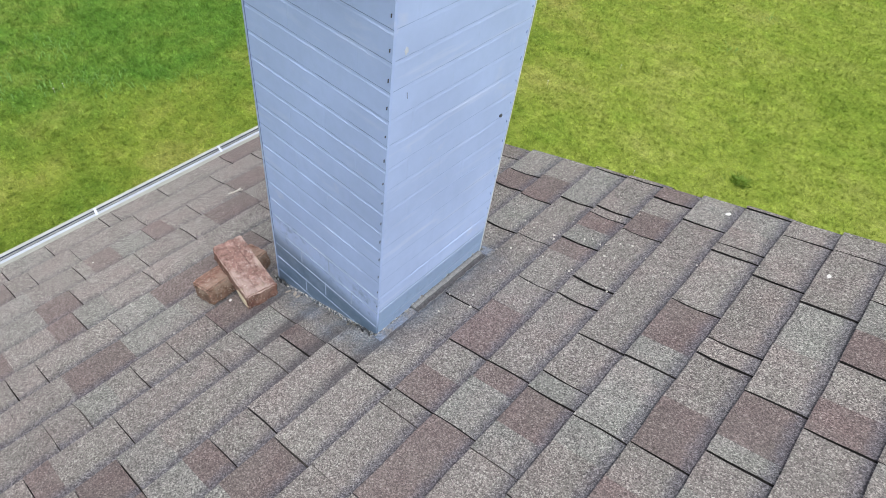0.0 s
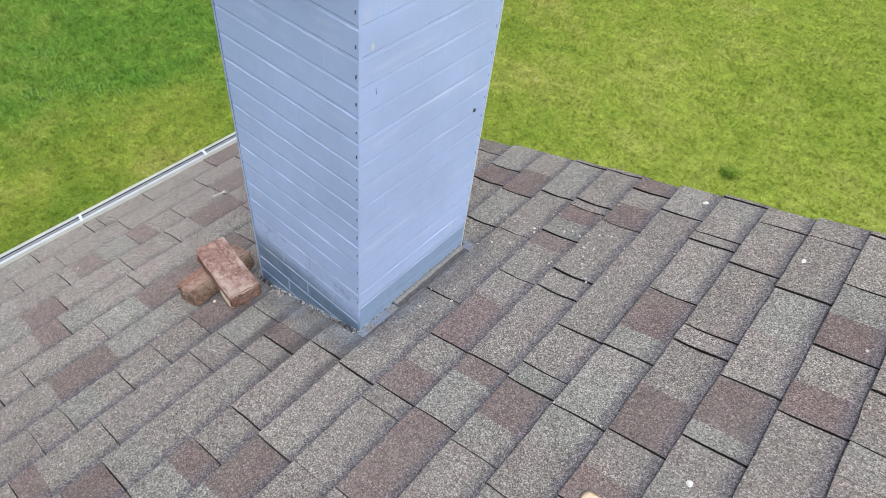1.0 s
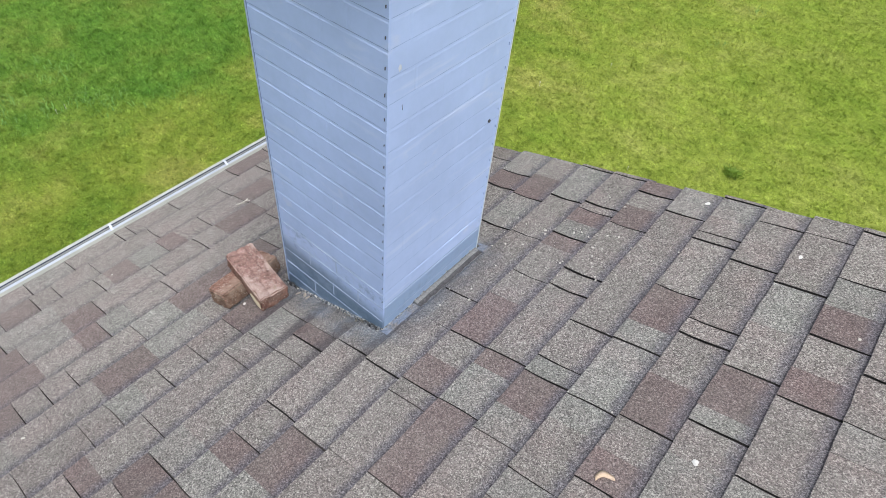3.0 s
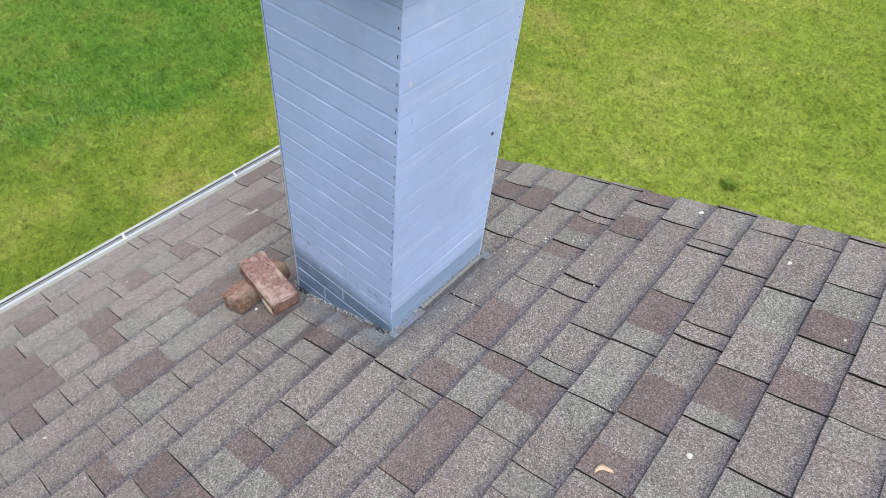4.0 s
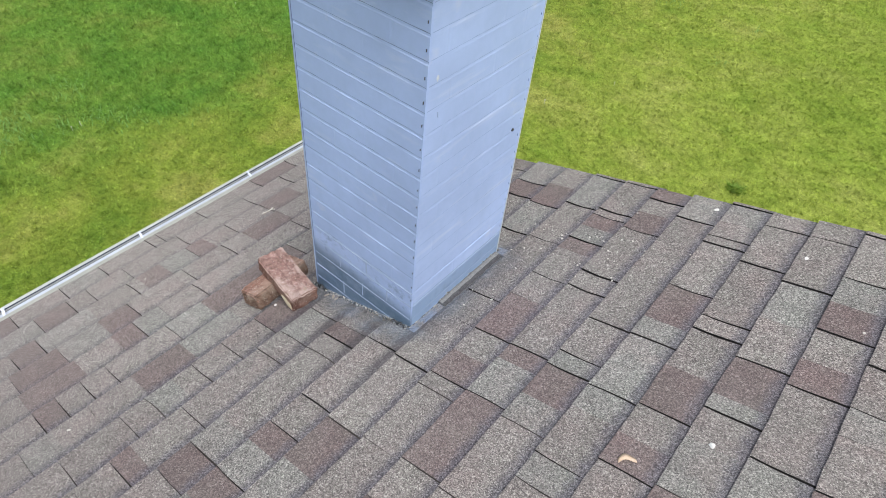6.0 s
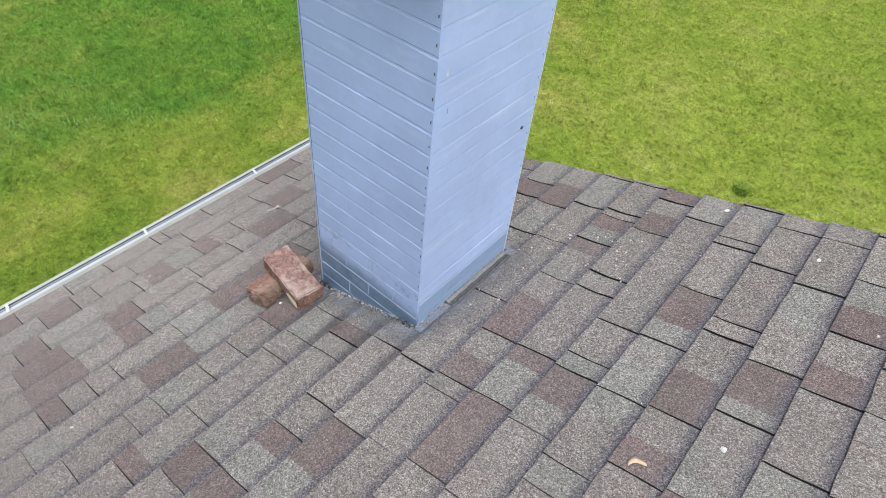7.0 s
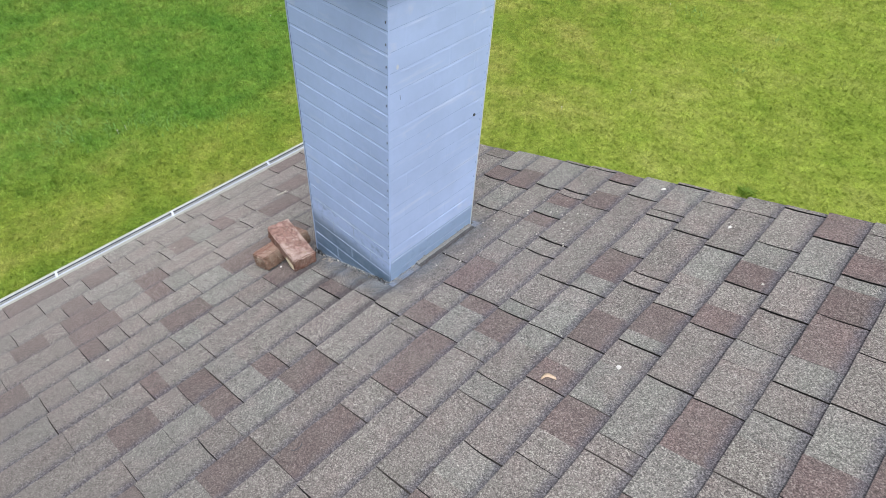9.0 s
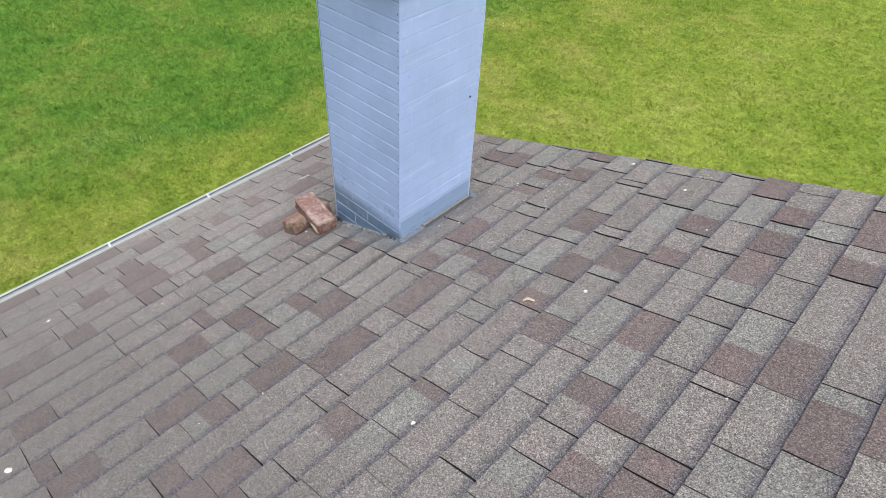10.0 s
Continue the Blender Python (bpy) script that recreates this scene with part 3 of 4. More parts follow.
def siding(z0, z1, start, span, joints, depth, joint_depth, place, seed, pale_joints=False):
    """One course of pressed brick-pattern siding: a bevelled band, uneven under its paint, with faint upright joints.
    place(s, z, out) sets it on its face."""
    rows = [(z0, -1.0), (z0 + 0.0011, -0.92), (z0 + 0.0019, 0.0), (z1 - 0.0135, 0.0), (z1 - REBATE - 0.0016, 0.15), (z1 - REBATE + 0.0018, -0.80), (z1, -1.0)]
    cols = {start: 0.0, 1.0: 0.0}
    for i in range(1, 26):
        cols[0.0178 * i] = 0.0
    for j in joints:
        cols = {s: e for s, e in cols.items() if abs(s - j) > 0.008}
        cols.update({j - 0.0050: 0.0, j - 0.0022: -joint_depth, j + 0.0022: -joint_depth, j + 0.0050: 0.0})
    cols = sorted((s, e) for s, e in cols.items() if s == 1.0 or start <= s < span(z0) - 0.012)
    bm = bmesh.new()
    grid, back = [], []
    for r, (z, d) in enumerate(rows):
        line, rear = [], []
        for s, e in cols:
            at = span(z) if s == 1.0 else s
            n = noise.noise(Vector((s * 14, z0 * 40 if r < 3 else z1 * 40, seed)))
            m = noise.noise(Vector((s * 31, z * 9, seed + 3.0)))
            deep = depth * max(0.08, 0.80 + 1.3 * n)
            zz = z + (0.0015 * noise.noise(Vector((s * 34, round(z * 500), seed))) if 0 < r < 6 else 0.0)
            line.append(bm.verts.new(place(at, zz, (min(d * deep, e) if e else d * deep) + 0.0005 * m)))
            rear.append(bm.verts.new(place(at, z, -0.007)))
        grid.append(line)
        back.append(rear)
    nr, nc = len(rows), len(cols)
    for r in range(nr - 1):
        for c in range(nc - 1):
            f = bm.faces.new((grid[r][c], grid[r][c + 1], grid[r + 1][c + 1], grid[r + 1][c]))
            f.material_index = 1 if r <= 1 else 2 if r == 4 or pale_joints and cols[c][1] and cols[c + 1][1] else 0
    for c in range(nc - 1):
        bm.faces.new((grid[0][c], back[0][c], back[0][c + 1], grid[0][c + 1]))
        bm.faces.new((grid[-1][c], grid[-1][c + 1], back[-1][c + 1], back[-1][c]))
    for r in range(nr - 1):
        bm.faces.new((grid[r][0], grid[r + 1][0], back[r + 1][0], back[r][0]))
        bm.faces.new((grid[r][-1], back[r][-1], back[r + 1][-1], grid[r + 1][-1]))
    bmesh.ops.recalc_face_normals(bm, faces=bm.faces)
    return bm


def build_chimney():
    ch = thing("chimney", "chimney clad in pale blue painted brick-pattern siding, darker near its base", "chimney", (-0.23, 0.21, -0.08))
    z0, z1 = -0.24, CAP
    bm = bmesh.new()
    lo = [bm.verts.new(c) for c in ((left_edge(z0) + 0.006, side_face(z0) + 0.006, z0), (-0.006, side_face(z0) + 0.006, z0), (-0.006, right_edge(z0) - 0.006, z0), (left_edge(z0) + 0.006, right_edge(z0) - 0.006, z0))]
    hi = [bm.verts.new(c) for c in ((left_edge(z1) + 0.006, side_face(z1) + 0.006, z1), (-0.006, side_face(z1) + 0.006, z1), (-0.006, right_edge(z1) - 0.006, z1), (left_edge(z1) + 0.006, right_edge(z1) - 0.006, z1))]
    bm.faces.new(lo[::-1]), bm.faces.new(hi)
    for i in range(4):
        bm.faces.new((lo[i], lo[(i + 1) % 4], hi[(i + 1) % 4], hi[i]))
    part("core", bm, PAINT_SIDE, ch, "pale blue painted back and core of the stack")
    rnd = random.Random(4)
    for i in range(-4, 18):
        a, b = joint(i), min(joint(i + 1), CAP)
        if a >= CAP:
            break
        off = 0.10 if i % 2 else 0.0
        jl = [j + rnd.uniform(-0.012, 0.012) for j in (0.095 + off, 0.295 + off) if 0.03 < j < 0.39 and (i in (-1, 0, 1) or rnd.random() < 0.6)]
        jr = [j + rnd.uniform(-0.012, 0.012) for j in (0.075 + off, 0.265 + off) if 0.03 < j < 0.37 and rnd.random() < 0.75]
        low_course = i <= 1
        o = part("siding_course", siding(a, b, 0.0, lambda z: -left_edge(z), jl, 0.0013 if low_course else 0.0011, 0.00034, lambda s, z, d: (-s, side_face(z) - d, z), 1.0, low_course), [FLASHING if low_course else PAINT_SIDE, FLASHING if low_course else JOINT, WORN if low_course else SHOULDER], ch)
        if low_course:
            o["label"] = "darker blue lowest siding course"
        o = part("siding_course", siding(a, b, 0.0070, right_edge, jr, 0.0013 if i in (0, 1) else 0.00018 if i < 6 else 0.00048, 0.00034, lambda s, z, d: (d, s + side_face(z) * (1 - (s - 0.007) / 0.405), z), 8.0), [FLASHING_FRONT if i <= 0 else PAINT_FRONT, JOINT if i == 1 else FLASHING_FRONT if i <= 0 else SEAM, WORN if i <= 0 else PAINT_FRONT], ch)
        if i <= 0:
            o["label"] = "grey-blue flashing course along the base"
    # folded corner strips
    strip = bmesh.new()
    for z_a, z_b in ((-0.20, CAP),):
        q = [strip.verts.new((left_edge(z) + dx, side_face(z) + y, z)) for z in (z_a, z_b) for dx, y in ((-0.002, -0.0012), (0.003, -0.0012), (0.003, 0.01), (-0.002, 0.01))]
        for i in range(4):
            strip.faces.new((q[i], q[(i + 1) % 4], q[4 + (i + 1) % 4], q[4 + i]))
        strip.faces.new(q[3::-1]), strip.faces.new(q[4:])
    part("edge_strip", strip, WORN, ch, "pale folded edge strip")
    seam = bmesh.new()
    q = [seam.verts.new((left_edge(z) + dx, side_face(z) + y, z)) for z in (-0.19, CAP) for dx, y in ((0.0032, -0.0007), (0.0052, -0.0007), (0.0052, 0.01), (0.0032, 0.01))]
    for i in range(4):
        seam.faces.new((q[i], q[(i + 1) % 4], q[4 + (i + 1) % 4], q[4 + i]))
    seam.faces.new(q[3::-1]), seam.faces.new(q[4:])
    part("seam", seam, SEAM_DARK, ch, "thin dark strip standing for the shade beside the edge strip")
    strip = bmesh.new()
    q = [strip.verts.new((x, right_edge(z) + dy, z)) for z in (-0.03, CAP) for x, dy in ((0.0018, 0.0), (0.0018, 0.003), (-0.01, 0.003), (-0.01, 0.0))]
    for i in range(4):
        strip.faces.new((q[i], q[(i + 1) % 4], q[4 + (i + 1) % 4], q[4 + i]))
    strip.faces.new(q[3::-1]), strip.faces.new(q[4:])
    part("edge_strip", strip, BARE_EDGE, ch, "pale yellowed edge strip with worn paint")
    for i in range(1, 17):
        z = joint(i) + 0.026 + rnd.uniform(-0.003, 0.003)
        if z > CAP - 0.01:
            break
        if i > 2 or rnd.random() < 0.6:
            part("nail", box(pose(-0.0022 - 0.0003 * i, side_face(z) - 0.0008, z, 0, rnd.uniform(-5, 5), 0), 0.0014, 0.003, rnd.uniform(0.0045, 0.0095), 0.0003), NAIL, ch)
        part("nail", box(pose(0.0008, right_edge(z) - rnd.uniform(0.006, 0.010), z + 0.004, rnd.uniform(-6, 6), 0, 0), 0.003, 0.0011, rnd.uniform(0.005, 0.009), 0.0003), NAIL_PAINTED, ch)
    spot = bmesh.new()
    bmesh.ops.create_icosphere(spot, subdivisions=3, radius=0.0065)
    for v in spot.verts:
        v.co *= 1 + 0.5 * noise.noise(v.co * 300)
    spot.transform(Matrix.Translation((0.0003, 0.043, 0.834)) @ Matrix.Diagonal((0.07, 0.65, 1.1, 1)))
    part("bare_spot", spot, CREAM, ch, "cream spot where the paint has flaked off")
    part("scratch", box(pose(0.0002, 0.050, 0.738, 4, 0, 0), 0.0016, 0.0005, 0.014), NAIL, ch, "thin dark scratch in the paint")
    hole = bmesh.new()
    bmesh.ops.create_cone(hole, cap_ends=True, segments=14, radius1=0.0052, radius2=0.0044, depth=0.004, matrix=pose(0.0009, 0.386, 0.527, 0, 90, 0))
    part("rust_hole", hole, TAR, ch, "small rusted-through nail hole")
    # crown slab that shades the top courses
    crown = box(pose(-0.215, 0.223, CAP + 0.031), 0.50, 0.525, 0.056, 0.006)
    part("crown", crown, CAULK, ch, "overhanging grey cement crown")
    flue = bmesh.new()
    bmesh.ops.create_cone(flue, cap_ends=True, segments=28, radius1=0.095, radius2=0.095, depth=0.16, matrix=pose(-0.215, 0.223, CAP + 0.135))
    part("flue", flue, MORTAR, ch, "short clay flue pipe")
    # base along the +x face: painted apron near the corner, gritty mortar fillet beyond
    def fillet(v0, v1, wide, high, seed, mat, name, label):
        f = bmesh.new()
        rows = []
        n = max(4, int((v1 - v0) / 0.012))
        for a in range(n + 1):
            v = v0 + (v1 - v0) * a / n
            k = 0.75 + 0.5 * noise.noise(Vector((v * 26, seed, 0)))
            w = wide * (0.95 + 0.07 * noise.noise(Vector((v * 34, seed + 5, 0))))
            tail = 0.008 + 0.006 * noise.noise(Vector((v * 55, seed + 9, 0)))
            prof = [(-0.006, high * (0.75 + 0.25 * k)), (0.006, high * (0.75 + 0.22 * k)), (w * 0.50, high * 0.95 * (0.8 + 0.3 * k)), (w * 0.82, high * 0.72), (w, 0.0072), (w + tail, 0.0050), (w + tail, -0.008), (-0.006, -0.008)]
            rows.append([f.verts.new(on_roof(u, v, h + swell(u, v))) for u, h in prof])
        m = len(rows[0])
        for p, q in zip(rows, rows[1:]):
            for c in range(m):
                f.faces.new((p[c], p[(c + 1) % m], q[(c + 1) % m], q[c])).material_index = 1 if c in (3, 4) else 0
        f.faces.new(rows[0][::-1]), f.faces.new(rows[-1])
        bmesh.ops.recalc_face_normals(f, faces=f.faces)
        part(name, f, [mat, STRIP_SHADE if mat == STRIP else mat], ch, label)
    fillet(-0.030, 0.108, 0.021, 0.0080, 1.0, APRON, "apron", "blue-grey overpainted flashing apron")
    fillet(0.110, 0.405, 0.027, 0.0160, 2.0, STRIP, "upturned_strip", "gritty shingle strip turned up against the base")
    fillet(0.408, 0.440, 0.060, 0.008, 3.0, APRON, "apron", "blue-grey overpainted flashing apron")
    # base along the -y face: smeared sealant with crumbs and dark curls
    bead = bmesh.new()
    rows = []
    for a in range(61):
        x = -0.440 + 0.445 * a / 60
        w = 0.004 + 0.008 * abs(noise.noise(Vector((x * 30, 7, 0)))) + 0.004 * noise.noise(Vector((x * 90, 3, 0)))
        h = 0.011 + 0.006 * noise.noise(Vector((x * 60, 1, 0)))
        u = x / CS
        foot = side_face(x * SN / CS)
        rows.append([bead.verts.new(on_roof(u, foot + v, q + swell(u, v))) for v, q in ((0.004, h + 0.002), (-w * 0.4, h), (-w * 0.8, h * 0.7), (-w - 0.002, 0.002), (-w - 0.002, -0.008), (0.004, -0.008))])
    for p, q in zip(rows, rows[1:]):
        for c in range(6):
            bead.faces.new((p[c], p[(c + 1) % 6], q[(c + 1) % 6], q[c]))
    bead.faces.new(rows[0][::-1]), bead.faces.new(rows[-1])
    bmesh.ops.recalc_face_normals(bead, faces=bead.faces)
    part("sealant_bead", bead, SEALANT, ch, "smeared blue-grey sealant bead")
    bead = bmesh.new()
    rows = []
    for a in range(71):
        v = -0.020 + 0.450 * a / 70
        w = 0.003 + 0.005 * abs(noise.noise(Vector((v * 38, 4, 0)))) + 0.003 * noise.noise(Vector((v * 110, 3, 0)))
        h = (0.0205 if 0.11 < v < 0.405 else 0.0125) + 0.004 * noise.noise(Vector((v * 70, 1, 0)))
        rows.append([bead.verts.new(on_roof(u, v, q + swell(0.0, v))) for u, q in ((-0.004, h + 0.002), (w * 0.4, h + 0.001), (w * 0.9, h - 0.001), (w + 0.002, h - 0.006), (w + 0.002, -0.004), (-0.004, -0.004))])
    for p, q in zip(rows, rows[1:]):
        for c in range(6):
            bead.faces.new((p[c], p[(c + 1) % 6], q[(c + 1) % 6], q[c]))
    bead.faces.new(rows[0][::-1]), bead.faces.new(rows[-1])
    bmesh.ops.recalc_face_normals(bead, faces=bead.faces)
    part("sealant_bead", bead, SEALANT, ch)
    for a in range(36):
        x = -0.44 + 0.44 * rnd.random()
        c = on_roof(x / CS, side_face(x * SN / CS) - 0.003 - 0.016 * rnd.random() ** 1.5, 0.0125)
        part("sealant_crumb", lump(c, rnd.uniform(0.0018, 0.0042), a, rnd.uniform(0.25, 0.5), 1), rnd.choice((CAULK, CAULK, TAR, TAR, MORTAR, MORTAR, IVORY)), ch)
    for a in range(24):
        v = 0.02 + 0.40 * rnd.random()
        c = on_roof(0.003 + 0.007 * rnd.random(), v, 0.0225 if 0.11 < v < 0.405 else 0.0145)
        part("sealant_crumb", lump(c, rnd.uniform(0.0012, 0.0038), a + 90, rnd.uniform(0.3, 0.6), 1), rnd.choice((IVORY, TAR, CAULK, MORTAR)), ch)
    for x, hgt, wid in ((-0.022, 0.026, 0.013), (-0.050, 0.024, 0.014), (-0.388, 0.024, 0.013), (-0.412, 0.026, 0.011)):
        base = on_roof(x / CS, -0.031, 0.006)
        arc = [base + Vector((wid * math.cos(q), -0.004, hgt * math.sin(q))) for q in (math.pi * (0.08 + 0.72 * k / 8) for k in range(9))]
        part("sealant_curl", tube(arc, 0.0027, 6), TAR, ch, "dark curl of lifted sealant", smooth=True)


build_chimney()


# ---- two loose bricks beside the chimney ----
def rough_brick(sx, sy, sz, seed, scores=()):
    """A worn brick: rounded, chipped, with lengthwise drag scores on top."""
    bm = bmesh.new()
    bmesh.ops.create_cube(bm, size=1.0, matrix=Matrix.Diagonal((sx, sy, sz, 1)))
    bmesh.ops.bevel(bm, geom=bm.edges[:], offset=0.0045, segments=2, affect="EDGES")
    bmesh.ops.subdivide_edges(bm, edges=[e for e in bm.edges if e.calc_length() > 0.03], cuts=14, use_grid_fill=True)
    for v in bm.verts:
        c = v.co
        edge = sum((abs(c[a]) / h) ** 8 for a, h in ((0, sx / 2), (1, sy / 2), (2, sz / 2)))
        n = noise.noise(c * 55 + Vector((seed, 0, 0))) + 0.6 * noise.noise(c * 120 + Vector((seed, 9, 0)))
        chip = max(0.0, noise.noise(c * 26 + Vector((0, seed * 2.0, 3))) - 0.05)
        c *= 1 - (0.034 * n + (0.34 * chip if edge > 1.5 else 0.04 * chip))
        if c.z > sz * 0.40:
            if len(scores) > 1 and c.y > 0.024:
                c.z -= 0.0035
            for y in scores:
                c.z -= (0.0045 + 0.003 * noise.noise(Vector((c.x * 20, y * 90, seed)))) * math.exp(-((c.y - y - 0.0035 * noise.noise(Vector((c.x * 24, seed, 2)))) / 0.0035) ** 2)
    bmesh.ops.recalc_face_normals(bm, faces=bm.faces)
    bm.normal_update()
    for f in bm.faces:
        # paler clay on faces pointing up, the darker copy on all others
        f.material_index = 0 if f.normal.z > 0.55 else 1
    return bm


def build_bricks():
    low = tagged(part("brick", rough_brick(0.090, 0.226, 0.060, 5.0, (0.02,)), [BRICK_B, BRICK_B_SIDE]), "red-brown worn clay brick lying flat on the shingles", "brick", "loose bricks")
    low.matrix_world = ROOF @ pose(-0.562, -0.112, 0.030 + 0.009 + swell(-0.562, -0.112), 0, 0, 3)
    far, near = Vector((-0.597, -0.080, 0.142)), Vector((-0.385, -0.118, 0.066))
    d = (near - far).normalized()
    w = Vector((0.05, 1.0, 0.0))
    w = (w - d * w.dot(d)).normalized()
    n = d.cross(w).normalized()
    mid = (far + near) / 2 - n * 0.030 + d * 0.012
    top = tagged(part("brick", rough_brick(0.230, 0.097, 0.061, 11.0, (-0.008, 0.021)), [BRICK_A, BRICK_A_SIDE]), "red clay brick with pale smears leaning across another brick", "brick", "loose bricks")
    lichen = bmesh.new()
    bmesh.ops.create_icosphere(lichen, subdivisions=3, radius=1.0)
    for v in lichen.verts:
        v.co *= 1 + 0.35 * noise.noise(v.co * 2.0)
    lichen.transform(pose(0.078, -0.0485, -0.012, 0, 12, 0) @ Matrix.Diagonal((0.034, 0.0040, 0.0140, 1)))
    part("lichen", lichen, PALE_LICHEN, top, "pale yellow lichen patch")
    top.matrix_world = ROOF @ Matrix(((d.x, w.x, n.x, mid.x), (d.y, w.y, n.y, mid.y), (d.z, w.z, n.z, mid.z), (0, 0, 0, 1)))


build_bricks()


# ---- small litter on the shingles ----
def surface(u, v):
    """Height of the shingle tops over the deck."""
    k = max(i for i in range(-11, 26) if butt(i) <= u)
    f = (u - butt(k)) / (butt(k + 1) - butt(k))
    return swell(u, v) + 0.0088 - 0.0050 * f


def fleck(u, v, size, seed, long=1.0):
    bm = lump(Vector((0, 0, 0)), size, seed, 0.35, 2)
    bm.transform(Matrix.Translation(on_roof(u, v, surface(u, v) + size * 0.15)) @ ROOF.to_3x3().to_4x4() @ pose(0, 0, 0, 0, 0, seed * 50) @ Matrix.Diagonal((long, 1, 1, 1)) @ ROOF.to_3x3().to_4x4().inverted())
    return bm


def build_litter():
    for i, (u, v, size, long) in enumerate(((0.534, 0.950, 0.007, 1.3), (0.851, 0.800, 0.0052, 1.7), (0.883, 0.045, 0.007, 1.1), (-0.132, -1.551, 0.010, 1.6), (0.809, -0.689, 0.006, 1.2), (-0.984, -1.211, 0.007, 1.3), (-0.49, -0.176, 0.006, 1.0))):
        tagged(part("paint_fleck", fleck(u, v, size, i + 1.0, long), CHALK), "chalky white paint fleck dried on a shingle", "paint fleck", "paint flecks on the roof")
    # winged seed, bent and dry
    bm = bmesh.new()
    rows = []
    for a in range(13):
        f = a / 12
        w = 0.0035 + 0.0075 * math.sin(math.pi * min(1, f * 0.62 + 0.30)) * (0.35 + 0.65 * f)
        x, y = 0.040 * (f - 0.5), 0.010 * math.cos((f - 0.45) * 3.0) - 0.006
        rows.append([bm.verts.new((x, y + s * w, 0.0035 + 0.003 * math.sin(f * 5) + (0.0015 if s == 0 else 0))) for s in (-1, 0, 1)] + [bm.verts.new((x, y, -0.0005))])
    for p, q in zip(rows, rows[1:]):
        for c in range(4):
            bm.faces.new((p[c], p[(c + 1) % 4], q[(c + 1) % 4], q[c])) if c < 3 else bm.faces.new((p[3], p[0], q[0], q[3]))
    bm.faces.new(rows[0][::-1]), bm.faces.new(rows[-1])
    bmesh.ops.recalc_face_normals(bm, faces=bm.faces)
    seed = tagged(part("winged_seed", bm, DRY_LEAF, smooth=True), "dry tan winged maple seed lying on a shingle", "seed")
    seed.matrix_world = ROOF @ pose(0.748, -0.088, surface(0.748, -0.088), 0, 0, 40)
    # pale forked twig
    base = on_roof(-1.075, 0.205, surface(-1.075, 0.205) + 0.003)
    twig = thing("twig", "pale bare forked twig on the shingles", "twig", base)
    ax, ay = (ROOF.to_3x3() @ Vector((1, 0, 0))), Vector((0, 1, 0))
    part("stem", tube([base - ay * 0.026 - ax * 0.009, base - ay * 0.008, base + ay * 0.014 + ax * 0.003, base + ay * 0.028 - ax * 0.003], 0.0032, 6), STICK, twig)
    part("side_shoot", tube([base + ay * 0.008, base + ay * 0.019 + ax * 0.011, base + ay * 0.025 + ax * 0.017], 0.0024, 6), STICK, twig)
    # dark bent wire
    b = on_roof(0.33, -0.658, surface(0.33, -0.658) + 0.002)
    arc = [b + ay * 0.016 * math.cos(q) + ax * 0.013 * math.sin(q) for q in (0.4 + 0.30 * k for k in range(10))]
    tagged(part("wire", tube(arc, 0.0013, 6), NAIL), "dark bent scrap of wire on the shingles", "wire")
    # dry leaf scraps in the angle of the chimney
    rnd = random.Random(12)
    for u, v, size in ((-0.372, -0.046, 0.007), (-0.340, -0.042, 0.008), (-0.322, -0.045, 0.006)):
        leaf = bmesh.new()
        bmesh.ops.create_icosphere(leaf, subdivisions=2, radius=size)
        for q in leaf.verts:
            q.co = Vector((q.co.x * 1.4, q.co.y * 0.7, q.co.z * 0.12 + 6 * q.co.x ** 2 + 0.002 * noise.noise(q.co * 200)))
        ob = tagged(part("dry_leaf", leaf, LEAF_SCRAP, smooth=True), "curled dry leaf scrap caught at the chimney base", "leaf", "leaf scraps")
        ob.matrix_world = ROOF @ pose(u, v, surface(u, v) + size * 0.12, rnd.uniform(-15, 15), rnd.uniform(-10, 10), rnd.uniform(0, 360))
    # loose white grit, most of it between chimney and gable
    grit = bmesh.new()
    for a in range(170):
        u, v = (rnd.gauss(0.20, 0.15), rnd.gauss(0.56, 0.15)) if a < 118 else (rnd.uniform(-1.3, 1.5), rnd.uniform(-1.4, 0.95))
        if v > 0.98 or (-0.48 < u < 0.03 and -0.04 < v < 0.45):
            continue
        c = on_roof(u, v, surface(u, v) + 0.001)
        bmesh.ops.create_icosphere(grit, subdivisions=1, radius=0.0011 + 0.0032 * rnd.random() ** 2.2, matrix=Matrix.Translation(c) @ pose(0, 0, 0, rnd.uniform(-20, 20), rnd.uniform(-20, 20), rnd.uniform(0, 360)) @ Matrix.Diagonal((1, rnd.uniform(0.6, 1.6), rnd.uniform(0.4, 0.8), 1)))
    for x, y in ((0.045, 0.004), (0.052, 0.014), (0.04, 0.022), (0.06, 0.008), (0.055, 0.026)):
        bmesh.ops.create_icosphere(grit, subdivisions=1, radius=0.0030, matrix=Matrix.Translation(on_roof(x, y, surface(x, y))) @ Matrix.Diagonal((1, 1.2, 0.5, 1)))
    tagged(part("grit", grit, GRIT), "loose pale grit scattered over the shingles", "grit", kind="stuff")


build_litter()


